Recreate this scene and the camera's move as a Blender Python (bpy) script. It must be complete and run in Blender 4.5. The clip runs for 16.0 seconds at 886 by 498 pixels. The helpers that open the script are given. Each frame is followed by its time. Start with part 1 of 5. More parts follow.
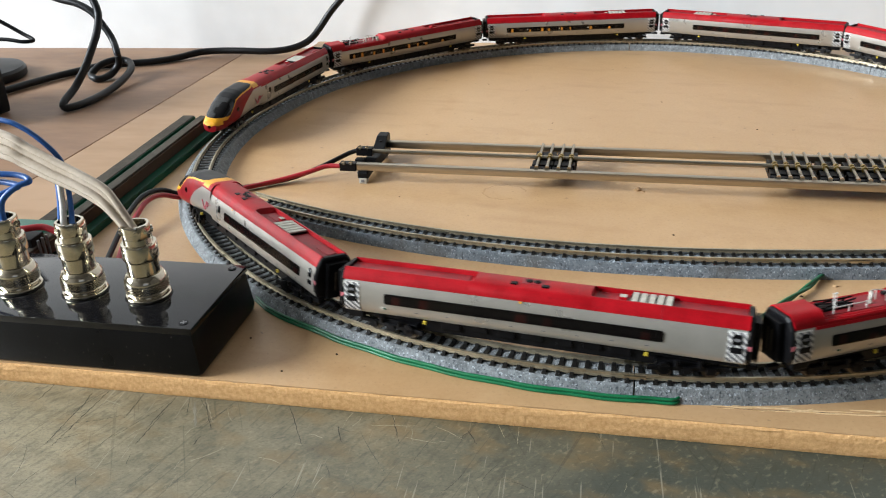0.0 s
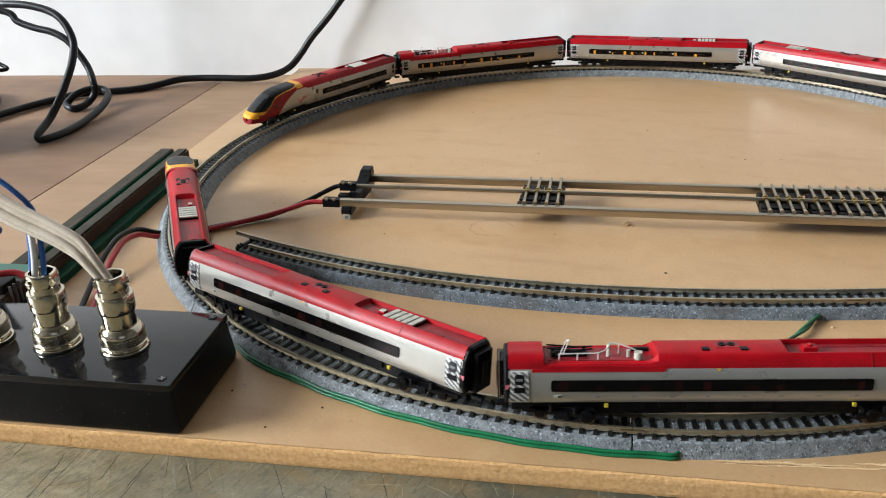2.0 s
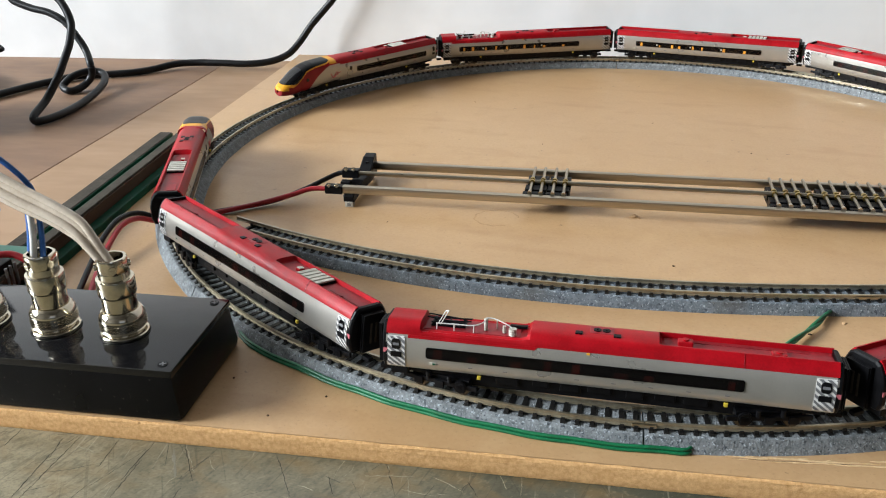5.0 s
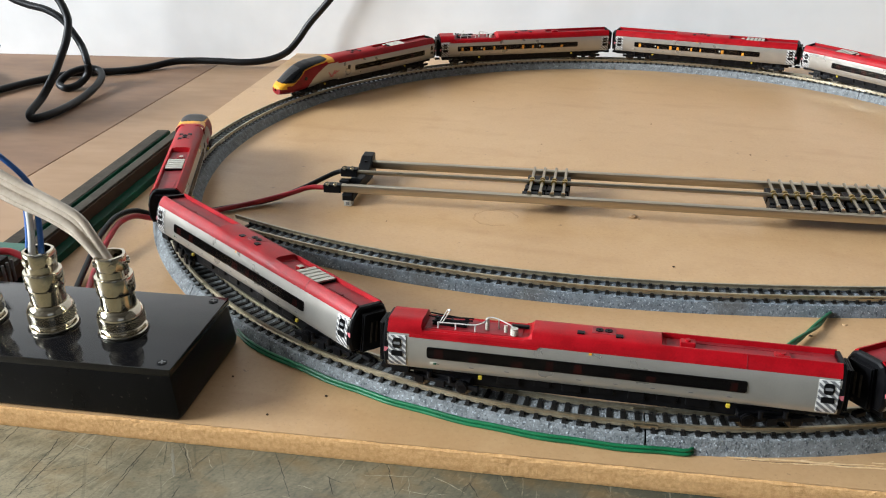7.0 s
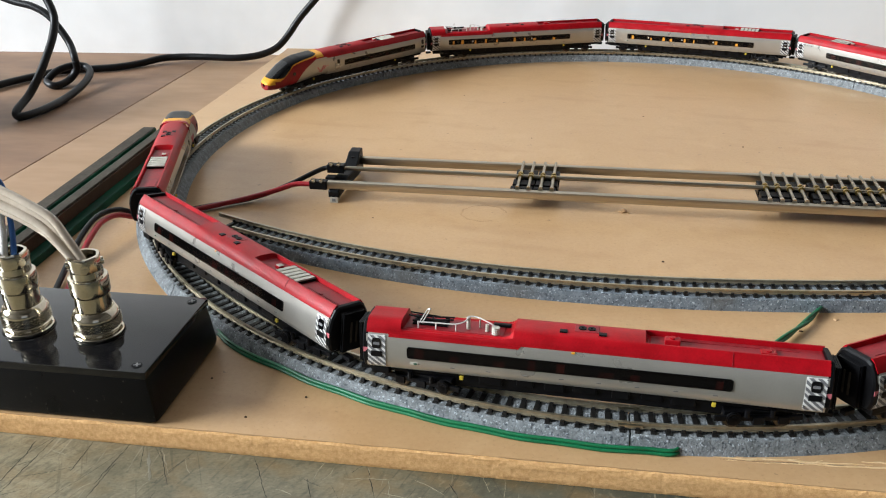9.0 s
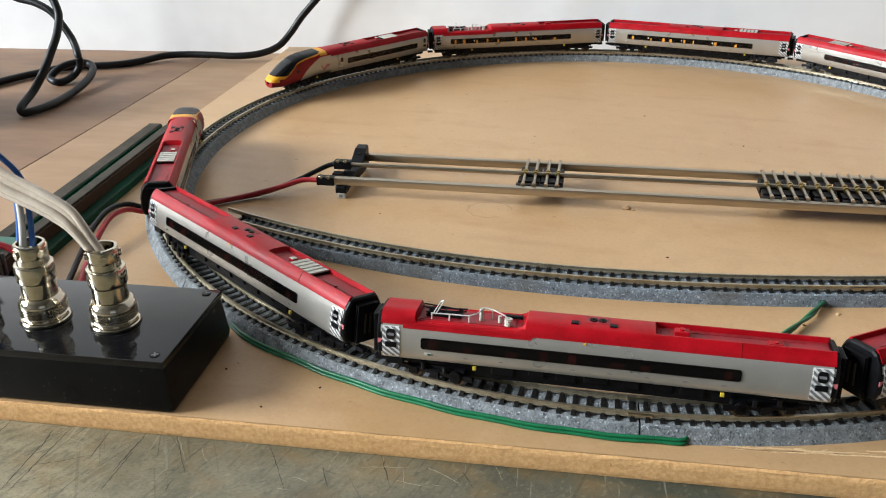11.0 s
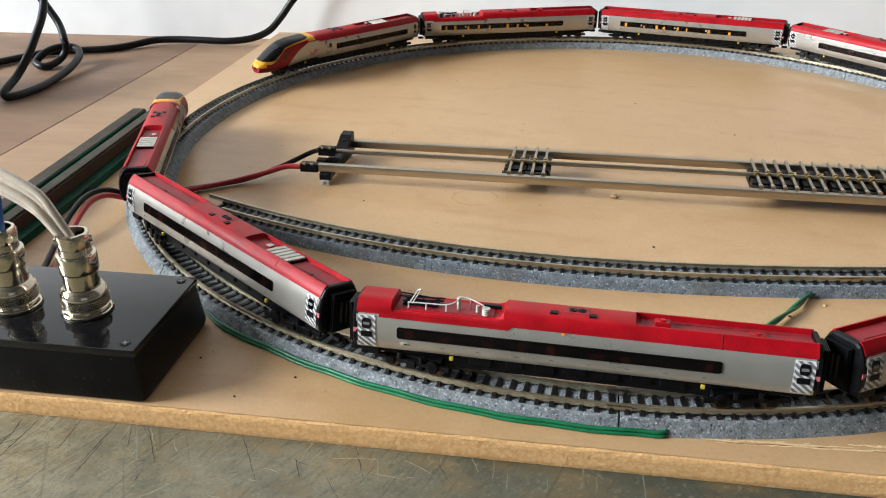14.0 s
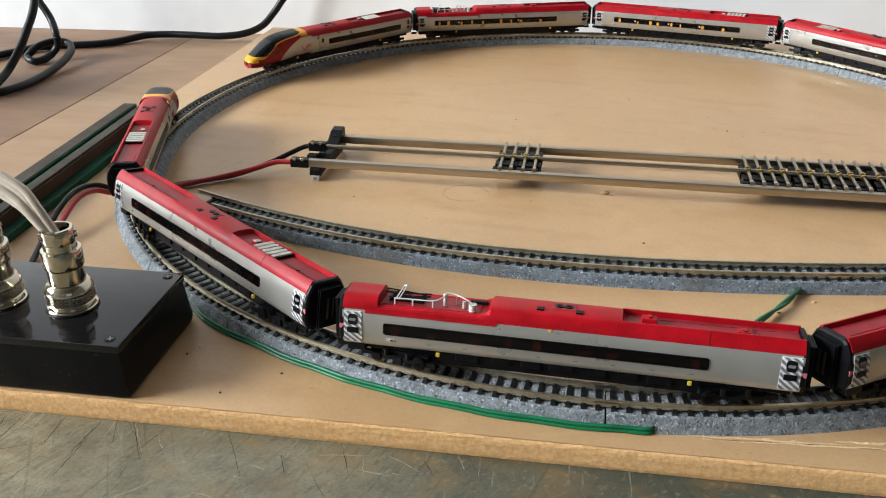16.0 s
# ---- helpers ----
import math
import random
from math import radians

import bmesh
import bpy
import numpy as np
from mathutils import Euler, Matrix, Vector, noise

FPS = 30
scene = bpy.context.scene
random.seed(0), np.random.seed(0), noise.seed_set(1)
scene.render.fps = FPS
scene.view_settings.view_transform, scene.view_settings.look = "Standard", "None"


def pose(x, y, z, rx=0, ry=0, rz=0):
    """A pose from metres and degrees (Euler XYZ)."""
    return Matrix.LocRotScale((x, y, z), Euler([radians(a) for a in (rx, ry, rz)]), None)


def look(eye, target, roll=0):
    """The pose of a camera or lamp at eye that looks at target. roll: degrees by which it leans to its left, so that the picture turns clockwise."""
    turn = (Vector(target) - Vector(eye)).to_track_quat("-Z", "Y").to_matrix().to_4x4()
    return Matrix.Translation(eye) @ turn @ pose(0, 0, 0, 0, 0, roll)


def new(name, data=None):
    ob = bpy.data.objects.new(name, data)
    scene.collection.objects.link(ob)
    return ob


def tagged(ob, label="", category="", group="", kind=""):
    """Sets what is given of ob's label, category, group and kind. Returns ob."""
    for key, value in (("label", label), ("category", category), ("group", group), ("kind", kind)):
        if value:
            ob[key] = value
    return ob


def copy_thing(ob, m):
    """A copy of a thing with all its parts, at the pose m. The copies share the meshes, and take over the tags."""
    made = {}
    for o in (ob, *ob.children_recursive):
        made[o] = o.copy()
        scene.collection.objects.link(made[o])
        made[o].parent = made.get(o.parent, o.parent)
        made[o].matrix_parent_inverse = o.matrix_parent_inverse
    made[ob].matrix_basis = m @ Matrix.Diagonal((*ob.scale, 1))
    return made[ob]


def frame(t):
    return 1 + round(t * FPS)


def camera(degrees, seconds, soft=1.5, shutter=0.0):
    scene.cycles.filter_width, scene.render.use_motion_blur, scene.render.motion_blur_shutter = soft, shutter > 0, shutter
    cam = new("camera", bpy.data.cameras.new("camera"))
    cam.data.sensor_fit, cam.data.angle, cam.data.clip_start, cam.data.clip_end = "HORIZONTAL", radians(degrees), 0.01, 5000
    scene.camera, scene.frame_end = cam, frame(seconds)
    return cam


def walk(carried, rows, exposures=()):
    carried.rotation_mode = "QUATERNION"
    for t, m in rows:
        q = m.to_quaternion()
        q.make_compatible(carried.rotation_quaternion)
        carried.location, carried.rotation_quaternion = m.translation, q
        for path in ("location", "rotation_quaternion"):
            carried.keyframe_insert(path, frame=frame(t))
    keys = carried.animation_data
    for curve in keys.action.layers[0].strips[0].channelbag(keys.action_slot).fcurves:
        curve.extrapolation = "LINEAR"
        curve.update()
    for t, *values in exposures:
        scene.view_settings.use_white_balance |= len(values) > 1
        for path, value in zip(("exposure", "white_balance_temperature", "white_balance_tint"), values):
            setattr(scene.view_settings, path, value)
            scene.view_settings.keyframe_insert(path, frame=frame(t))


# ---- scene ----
# camera and its walk: t, x, y, z, then the three turns in degrees
cam = camera(53.84, 16.0, soft=1.1, shutter=0.5)
ROWS = [
    (0.0, -0.07503, -0.56510, 0.19471, 64.360, 2.058, 4.451),
    (0.5, -0.07674, -0.56416, 0.19304, 64.716, 1.980, 4.209),
    (1.0, -0.07953, -0.56198, 0.19694, 64.980, 1.847, 4.006),
    (1.5, -0.07915, -0.55578, 0.19872, 65.191, 1.989, 3.510),
    (2.0, -0.07880, -0.54891, 0.20147, 65.304, 2.082, 3.094),
    (2.5, -0.07968, -0.54602, 0.19938, 65.350, 1.927, 2.955),
    (3.0, -0.08135, -0.54677, 0.19966, 65.353, 1.800, 2.895),
    (3.5, -0.08206, -0.54879, 0.19791, 65.275, 1.660, 2.929),
    (4.0, -0.08497, -0.54367, 0.19658, 64.960, 1.280, 2.897),
    (6.5, -0.08725, -0.54350, 0.19702, 64.803, 0.720, 3.002),
    (7.0, -0.08890, -0.54259, 0.19550, 64.885, 0.521, 2.803),
    (7.5, -0.08620, -0.53886, 0.19427, 64.705, 0.615, 2.567),
    (8.0, -0.08250, -0.53331, 0.19208, 64.477, 0.809, 2.558),
    (8.5, -0.08091, -0.53404, 0.19373, 64.490, 1.059, 2.699),
    (11.0, -0.08874, -0.54239, 0.19362, 64.554, 0.602, 2.334),
    (11.5, -0.09043, -0.54284, 0.19393, 64.575, 0.500, 2.209),
    (12.0, -0.08739, -0.54055, 0.19333, 64.552, 0.427, 2.019),
    (12.5, -0.08681, -0.53838, 0.19185, 64.398, 0.332, 2.061),
    (13.0, -0.08632, -0.53832, 0.19196, 64.305, 0.300, 2.115),
    (13.5, -0.08259, -0.53499, 0.19068, 64.016, 0.311, 2.289),
    (14.0, -0.08157, -0.53626, 0.19029, 63.832, 0.257, 2.345),
    (14.5, -0.08384, -0.53671, 0.19002, 63.799, 0.170, 2.284),
    (15.0, -0.08105, -0.53579, 0.18941, 63.752, 0.060, 2.298),
    (15.5, -0.07858, -0.53444, 0.19041, 63.649, 0.053, 2.309),
    (16.0, -0.07780, -0.53486, 0.18948, 63.586, 0.114, 2.219),
]
walk(cam, [(t, pose(x, y, z, a, b, c)) for t, x, y, z, a, b, c in ROWS], exposures=[(0.0, 0.0), (1.0, 0.0), (2.0, -0.12), (4.0, -0.09), (8.5, -0.06), (12.5, -0.06), (13.5, 0.0), (16.0, -0.04)])

# ---- light: a window to the left of the bench, an added fill lamp behind the viewer ----
world = bpy.data.worlds.new("daylight")
scene.world = world
world.use_nodes = True
wn = world.node_tree.nodes
sky = wn.new("ShaderNodeTexSky")
sky.sky_type, sky.sun_disc = "NISHITA", False
sky.sun_elevation, sky.sun_rotation = radians(40), radians(200)
world.node_tree.links.new(sky.outputs[0], wn["Background"].inputs[0])
wn["Background"].inputs[1].default_value = 0.055


def area_lamp(name, m, w, h, watts, colour):
    la = bpy.data.lights.new(name, "AREA")
    la.shape, la.size, la.size_y, la.energy, la.color = "RECTANGLE", w, h, watts, colour
    new(name, la).matrix_world = m


area_lamp("window_daylight", look((-4.5, -1.0, 1.95), (0, 0, 0.0)), 2.2, 1.3, 620, (0.87, 0.94, 1.0))
# Weak fill added behind the viewer, with no known source there.
area_lamp("rear_fill_lamp", look((0.75, -2.7, 1.2), (0, 0, 0.0)), 1.3, 1.1, 1.0, (1.0, 0.97, 0.93))


# ---- materials ----
def mat(name, colour, rough=0.5, metal=0.0, colour2=None, scale=40.0, fine=None, bump=0.0, bump_scale=400.0,
        stretch=(1, 1, 1), contrast=(0.35, 0.65), rough_var=0.08, coat=0.0, per_object=0.0, emit=0.0, spec=0.5):
    """A principled surface: two tones mixed by broad and fine noise, a little relief, uneven gloss."""
    m = bpy.data.materials.new(name)
    m.use_nodes = True
    nt = m.node_tree
    b = nt.nodes["Principled BSDF"]
    L = nt.links.new
    co = nt.nodes.new("ShaderNodeTexCoord")
    mp = nt.nodes.new("ShaderNodeMapping")
    mp.inputs["Scale"].default_value = stretch
    L(co.outputs["Object"], mp.inputs[0])
    n1 = nt.nodes.new("ShaderNodeTexNoise")
    n1.inputs["Scale"].default_value, n1.inputs["Detail"].default_value = scale, 6
    L(mp.outputs[0], n1.inputs["Vector"])
    n2 = nt.nodes.new("ShaderNodeTexNoise")
    n2.inputs["Scale"].default_value, n2.inputs["Detail"].default_value = fine or scale * 9, 4
    L(mp.outputs[0], n2.inputs["Vector"])
    mix = nt.nodes.new("ShaderNodeMath")
    mix.operation = "ADD"
    half = nt.nodes.new("ShaderNodeMath")
    half.operation = "MULTIPLY_ADD"
    half.inputs[1].default_value, half.inputs[2].default_value = 0.5, -0.25
    L(n2.outputs[0], half.inputs[0])
    L(n1.outputs[0], mix.inputs[0])
    L(half.outputs[0], mix.inputs[1])
    ramp = nt.nodes.new("ShaderNodeValToRGB")
    ramp.color_ramp.elements[0].position, ramp.color_ramp.elements[1].position = contrast
    c2 = colour2 or tuple(min(1, c * 0.8) for c in colour)
    ramp.color_ramp.elements[0].color, ramp.color_ramp.elements[1].color = (*c2, 1), (*colour, 1)
    L(mix.outputs[0], ramp.inputs[0])
    out = ramp.outputs[0]
    if per_object:
        info = nt.nodes.new("ShaderNodeObjectInfo")
        hsv = nt.nodes.new("ShaderNodeHueSaturation")
        mr = nt.nodes.new("ShaderNodeMapRange")
        mr.inputs[3].default_value, mr.inputs[4].default_value = 1 - per_object, 1 + per_object
        L(info.outputs["Random"], mr.inputs[0])
        L(mr.outputs[0], hsv.inputs["Value"])
        L(out, hsv.inputs["Color"])
        out = hsv.outputs[0]
    L(out, b.inputs["Base Color"])
    mr2 = nt.nodes.new("ShaderNodeMapRange")
    mr2.inputs[3].default_value, mr2.inputs[4].default_value = max(0.02, rough - rough_var), min(1, rough + rough_var)
    L(n1.outputs[0], mr2.inputs[0])
    L(mr2.outputs[0], b.inputs["Roughness"])
    b.inputs["Metallic"].default_value = metal
    b.inputs["Coat Weight"].default_value = coat
    b.inputs["Specular IOR Level"].default_value = spec
    if emit:
        b.inputs["Emission Color"].default_value, b.inputs["Emission Strength"].default_value = (*colour, 1), emit
    if bump:
        bp = nt.nodes.new("ShaderNodeBump")
        n3 = nt.nodes.new("ShaderNodeTexNoise")
        n3.inputs["Scale"].default_value, n3.inputs["Detail"].default_value = bump_scale, 5
        L(mp.outputs[0], n3.inputs["Vector"])
        bp.inputs["Strength"].default_value, bp.inputs["Distance"].default_value = bump, 0.0006
        L(n3.outputs[0], bp.inputs["Height"])
        L(bp.outputs[0], b.inputs["Normal"])
    return m


def overlay(m, colour, scale, lo, hi, stretch=(1, 1, 1), turn=0.0, kind="noise", amount=1.0):
    """Adds one more layer of stains, scratches or grain with a shape of its own to a material."""
    nt = m.node_tree
    b = nt.nodes["Principled BSDF"]
    L = nt.links.new
    src = b.inputs["Base Color"].links[0].from_socket
    co = nt.nodes.new("ShaderNodeTexCoord")
    mp = nt.nodes.new("ShaderNodeMapping")
    mp.inputs["Scale"].default_value = stretch
    rt = nt.nodes.new("ShaderNodeMapping")
    rt.inputs["Rotation"].default_value = (0, 0, turn)
    L(co.outputs["Object"], rt.inputs[0])
    L(rt.outputs[0], mp.inputs[0])
    if kind == "noise":
        n = nt.nodes.new("ShaderNodeTexNoise")
        n.inputs["Detail"].default_value = 5
        val = n.outputs[0]
    elif kind == "edge":
        n = nt.nodes.new("ShaderNodeTexVoronoi")
        n.feature = "DISTANCE_TO_EDGE"
        val = n.outputs["Distance"]
    else:
        n = nt.nodes.new("ShaderNodeTexVoronoi")
        val = n.outputs["Distance"]
    n.inputs["Scale"].default_value = scale
    L(mp.outputs[0], n.inputs["Vector"])
    mr = nt.nodes.new("ShaderNodeMapRange")
    mr.inputs[1].default_value, mr.inputs[2].default_value = lo, hi
    mr.inputs[3].default_value, mr.inputs[4].default_value = 0.0, amount
    L(val, mr.inputs[0])
    mx = nt.nodes.new("ShaderNodeMix")
    mx.data_type = "RGBA"
    L(mr.outputs[0], mx.inputs["Factor"])
    L(src, mx.inputs["A"])
    mx.inputs["B"].default_value = (*colour, 1)
    L(mx.outputs["Result"], b.inputs["Base Color"])
    return m


def srgb(h):
    v = [int(h[i:i + 2], 16) / 255 for i in (0, 2, 4)]
    return tuple(c / 12.92 if c <= 0.04045 else ((c + 0.055) / 1.055) ** 2.4 for c in v)


M_BOARD = mat("hardboard", srgb("be9b73"), 0.36, colour2=srgb("ae895f"), scale=7, fine=500, bump=0.04, bump_scale=1400, rough_var=0.1, contrast=(0.2, 0.8))
overlay(M_BOARD, srgb("8c6238"), 26, 0.66, 0.82, amount=0.5)
overlay(M_BOARD, srgb("a07a50"), 60, 0.52, 0.72, amount=0.25)
overlay(M_BOARD, srgb("cfae85"), 35, 0.56, 0.80, amount=0.25)
overlay(M_BOARD, srgb("6b4a2c"), 700, 0.60, 0.70, amount=0.2)
overlay(M_BOARD, srgb("8f6437"), 30, 0.55, 0.75, stretch=(0.35, 1.6, 1), turn=0.12, amount=0.3)
overlay(M_BOARD, srgb("4a3320"), 150, 0.70, 0.74, amount=0.5)
M_EDGE = mat("sawn_board_edge", srgb("deb27e"), 0.9, colour2=srgb("c0935f"), scale=700, fine=2600, bump=0.6, bump_scale=3000, spec=0.1, contrast=(0.25, 0.75))
M_BENCH = mat("worn_green_bench_top", srgb("9c9074"), 0.45, colour2=srgb("7b7159"), scale=110, fine=1300, bump=0.2, bump_scale=1500, rough_var=0.15, stretch=(0.6, 1.3, 1), contrast=(0.25, 0.75))


def tint_from(m, colour, x0, x1, amount):
    """Mixes in more of the colour along a surface from x0 to x1, with a ragged border."""
    nt = m.node_tree
    L = nt.links.new
    b = nt.nodes["Principled BSDF"]
    src = b.inputs["Base Color"].links[0].from_socket
    co = nt.nodes.new("ShaderNodeTexCoord")
    sep = nt.nodes.new("ShaderNodeSeparateXYZ")
    L(co.outputs["Object"], sep.inputs[0])
    n = nt.nodes.new("ShaderNodeTexNoise")
    n.inputs["Scale"].default_value, n.inputs["Detail"].default_value = 14, 8
    L(co.outputs["Object"], n.inputs["Vector"])
    ad = nt.nodes.new("ShaderNodeMath")
    ad.operation = "MULTIPLY_ADD"
    ad.inputs[1].default_value = 0.35
    L(n.outputs[0], ad.inputs[0])
    L(sep.outputs[0], ad.inputs[2])
    mr = nt.nodes.new("ShaderNodeMapRange")
    mr.inputs[1].default_value, mr.inputs[2].default_value, mr.inputs[4].default_value = x0 + 0.17, x1 + 0.17, amount
    L(ad.outputs[0], mr.inputs[0])
    mx = nt.nodes.new("ShaderNodeMix")
    mx.data_type = "RGBA"
    L(mr.outputs[0], mx.inputs["Factor"])
    L(src, mx.inputs["A"])
    mx.inputs["B"].default_value = (*colour, 1)
    L(mx.outputs["Result"], b.inputs["Base Color"])


tint_from(M_BENCH, srgb("2f3833"), -0.24, 0.02, 0.9)
overlay(M_BENCH, srgb("3a3a2e"), 300, 0.52, 0.68, stretch=(0.5, 1.5, 1), turn=-1.1, amount=0.42)
overlay(M_BENCH, srgb("33342a"), 900, 0.50, 0.66, stretch=(0.8, 1.2, 1), turn=-0.3, amount=0.3)
overlay(M_BENCH, srgb("77603c"), 75, 0.52, 0.70, stretch=(0.7, 1.3, 1), turn=0.2, amount=0.5)
overlay(M_BENCH, srgb("a2977c"), 520, 0.57, 0.72, stretch=(0.8, 1.2, 1), turn=-0.8, amount=0.28)
overlay(M_BENCH, srgb("2b2c25"), 45, 0.57, 0.75, stretch=(0.7, 1.2, 1), turn=0.5, amount=0.3)
overlay(M_BENCH, srgb("1d1f19"), 300, 0.645, 0.665, stretch=(0.04, 1.8, 1), turn=-1.27, amount=0.3)
overlay(M_BENCH, srgb("1d1f19"), 280, 0.655, 0.675, stretch=(0.04, 1.8, 1), turn=-2.05, amount=0.25)
overlay(M_BENCH, srgb("b5ae9a"), 420, 0.66, 0.69, stretch=(0.06, 1.6, 1), turn=-1.6, amount=0.3)
M_PLANK = mat("bare_wood_plank", srgb("8a6c54"), 0.55, spec=0.35, colour2=srgb("765a45"), scale=14, fine=60, stretch=(0.55, 1.6, 1), bump=0.05, bump_scale=120, per_object=0.05)
M_PLANK2 = mat("pale_wood_plank", srgb("a28468"), 0.55, spec=0.35, colour2=srgb("937558"), scale=14, fine=60, stretch=(0.55, 1.6, 1), bump=0.05, bump_scale=120)
overlay(M_PLANK2, srgb("8a6e54"), 9, 0.62, 0.8, stretch=(0.4, 2.9, 1), amount=0.3)
overlay(M_PLANK, srgb("6d543e"), 8, 0.58, 0.78, stretch=(0.4, 2.9, 1), amount=0.4)
M_WALL = mat("white_wall_paint", srgb("f1f0ee"), 0.6, colour2=srgb("e6e5e3"), scale=3, fine=25, bump=0.1, bump_scale=60)
overlay(M_WALL, srgb("c9bda9"), 5, 0.6, 0.8, stretch=(1, 1, 0.4), amount=0.5)
# Unseen ceiling, walls and floor: invented dark tones that hold back bounced light.
M_CEIL = mat("dark_unseen_ceiling", srgb("6a665f"), 0.8, scale=2)
M_ROOM = mat("dark_unseen_room", srgb("4c4842"), 0.8, colour2=srgb("433f39"), scale=2, fine=20)
M_FLOOR = mat("floor_boards", srgb("3d3229"), 0.6, scale=3, stretch=(1, 6, 1))
def foam(name, light, dark):
    m = mat(name, srgb(light), 0.9, colour2=srgb(dark), scale=260, fine=1500, bump=0.8, bump_scale=1200, contrast=(0.3, 0.7))
    overlay(m, srgb("2b323b"), 900, 0.57, 0.65, amount=0.72)
    return overlay(m, srgb("ccd6de"), 1050, 0.60, 0.66, amount=0.5)


M_FOAM = foam("grey_foam_ballast", "868b8d", "5e6264")
M_FOAM2 = foam("darker_foam_ballast", "7a838a", "575f67")
overlay(M_FOAM2, srgb("4b4438"), 40, 0.48, 0.68, amount=0.5)
M_SLEEPER = mat("black_sleeper_plastic", srgb("1a1917"), 0.5, colour2=srgb("100f0e"), scale=300, per_object=0.25)
M_RAIL = mat("nickel_silver_rail", srgb("b8af99"), 0.36, 0.8, colour2=srgb("9a907a"), scale=60, fine=700)
M_JOINER = mat("steel_joiner", srgb("bdb7a6"), 0.3, 1.0, scale=300)
M_RED = mat("red_roof_paint", srgb("a20a17"), 0.38, colour2=srgb("8c0812"), scale=120, fine=1400, spec=0.2)
M_REDWELL = mat("dark_red_roof_well", srgb("8e1620"), 0.5, colour2=srgb("74121a"), scale=120, fine=900)
M_SILVER = mat("silver_grey_body_paint", srgb("b0aca4"), 0.30, 0.6, colour2=srgb("a8a49c"), scale=60, fine=2500, coat=0.1)
M_WHITE = mat("white_door_paint", srgb("dedcd8"), 0.45, scale=200)
M_STRIPE = mat("grey_door_stripe", srgb("6f6f70"), 0.45, scale=200)
M_CABROOF = mat("satin_black_cab_roof", srgb("0e0f11"), 0.36, spec=0.2, colour2=srgb("0d0e10"), scale=120)
M_BLACK = mat("black_underframe_plastic", srgb("0f0f11"), 0.42, colour2=srgb("08080a"), scale=200, fine=900, spec=0.15)
M_SHINY = mat("gloss_black", srgb("0d0d10"), 0.12, colour2=srgb("08080a"), scale=90)
M_YELLOW = mat("yellow_paint", srgb("e0a21c"), 0.4, colour2=srgb("d08e12"), scale=200)
# Nose red made deeper than the roof red: the far nose's shade, in colour.
M_NOSERED = mat("shade_darkened_nose_red", srgb("860d18"), 0.4, colour2=srgb("740a13"), scale=120, spec=0.3)
M_LEMON = mat("lemon_paint", srgb("c9b338"), 0.5, colour2=srgb("b09a2a"), scale=300)
M_PINK = mat("pink_marking", srgb("c76a72"), 0.5, scale=200)
M_SEAT = mat("dark_red_seat", srgb("9c362c"), 0.7, colour2=srgb("6a211b"), scale=300, per_object=0.3)
# Amber light in the far coach windows, put into the colour of small patches.
M_AMBERSPOT = mat("amber_light_spot", srgb("e8a030"), 0.5, colour2=srgb("b8741c"), scale=300, per_object=0.25)
M_WHEEL = mat("dark_wheel_steel", srgb("5f5a52"), 0.35, 1.0, scale=300)
M_GRILLE = mat("pale_grey_grille", srgb("bdb9ad"), 0.6, colour2=srgb("a6a296"), scale=300)
M_WIRE_W = mat("white_metal_wire", srgb("d9d7d2"), 0.35, 0.3, scale=300)
M_BOX = mat("black_abs_box", srgb("0c0c0e"), 0.3, colour2=srgb("09090b"), scale=60, fine=900, bump=0.12, bump_scale=1500, spec=0.2)
overlay(M_BOX, srgb("4a4640"), 700, 0.68, 0.71, amount=0.6)
M_LID = mat("polished_black_lid", srgb("141416"), 0.07, colour2=srgb("101012"), scale=40, fine=600, rough_var=0.03)
M_CHROME = mat("nickel_plated_brass", srgb("cdc5b4"), 0.14, 1.0, colour2=srgb("c0b7a4"), scale=80, fine=600)
M_STEEL = mat("brushed_steel_bar", srgb("b8af9e"), 0.30, 1.0, colour2=srgb("9c9382"), scale=30, fine=300, stretch=(0.15, 3, 3))
M_BRASS = mat("brass_roller", srgb("c2a765"), 0.3, 1.0, scale=300)
M_CABLE = mat("black_rubber_cable", srgb("0d0d0f"), 0.4, spec=0.25, colour2=srgb("0b0b0d"), scale=40)
M_CABLEG = mat("grey_rubber_cable", srgb("17181a"), 0.42, spec=0.25, colour2=srgb("17181a"), scale=40)
M_RWIRE = mat("red_wire_insulation", srgb("a31420"), 0.42, colour2=srgb("8e101b"), scale=80)
M_BWIRE = mat("blue_wire_insulation", srgb("17559c"), 0.4, colour2=srgb("124683"), scale=80)
M_GWIRE = mat("green_wire_insulation", srgb("0a6840"), 0.4, colour2=srgb("085835"), scale=80)
M_CLEAR = mat("milky_cable_sheath", srgb("cfc1b0"), 0.18, colour2=srgb("bcad9b"), scale=60, stretch=(1, 1, 1), coat=0.3)
M_GREEN = mat("green_painted_channel", srgb("0a4531"), 0.55, spec=0.15, colour2=srgb("083425"), scale=40, fine=500)
M_GREYSTRIP = mat("weathered_grey_strip", srgb("4b453d"), 0.75, spec=0.15, colour2=srgb("3a352e"), scale=50, fine=600)
M_PCB = mat("green_circuit_board", srgb("2f6b58"), 0.4, scale=200)
M_BROWN = mat("brown_dust", srgb("49372b"), 0.8, spec=0.1, scale=80)

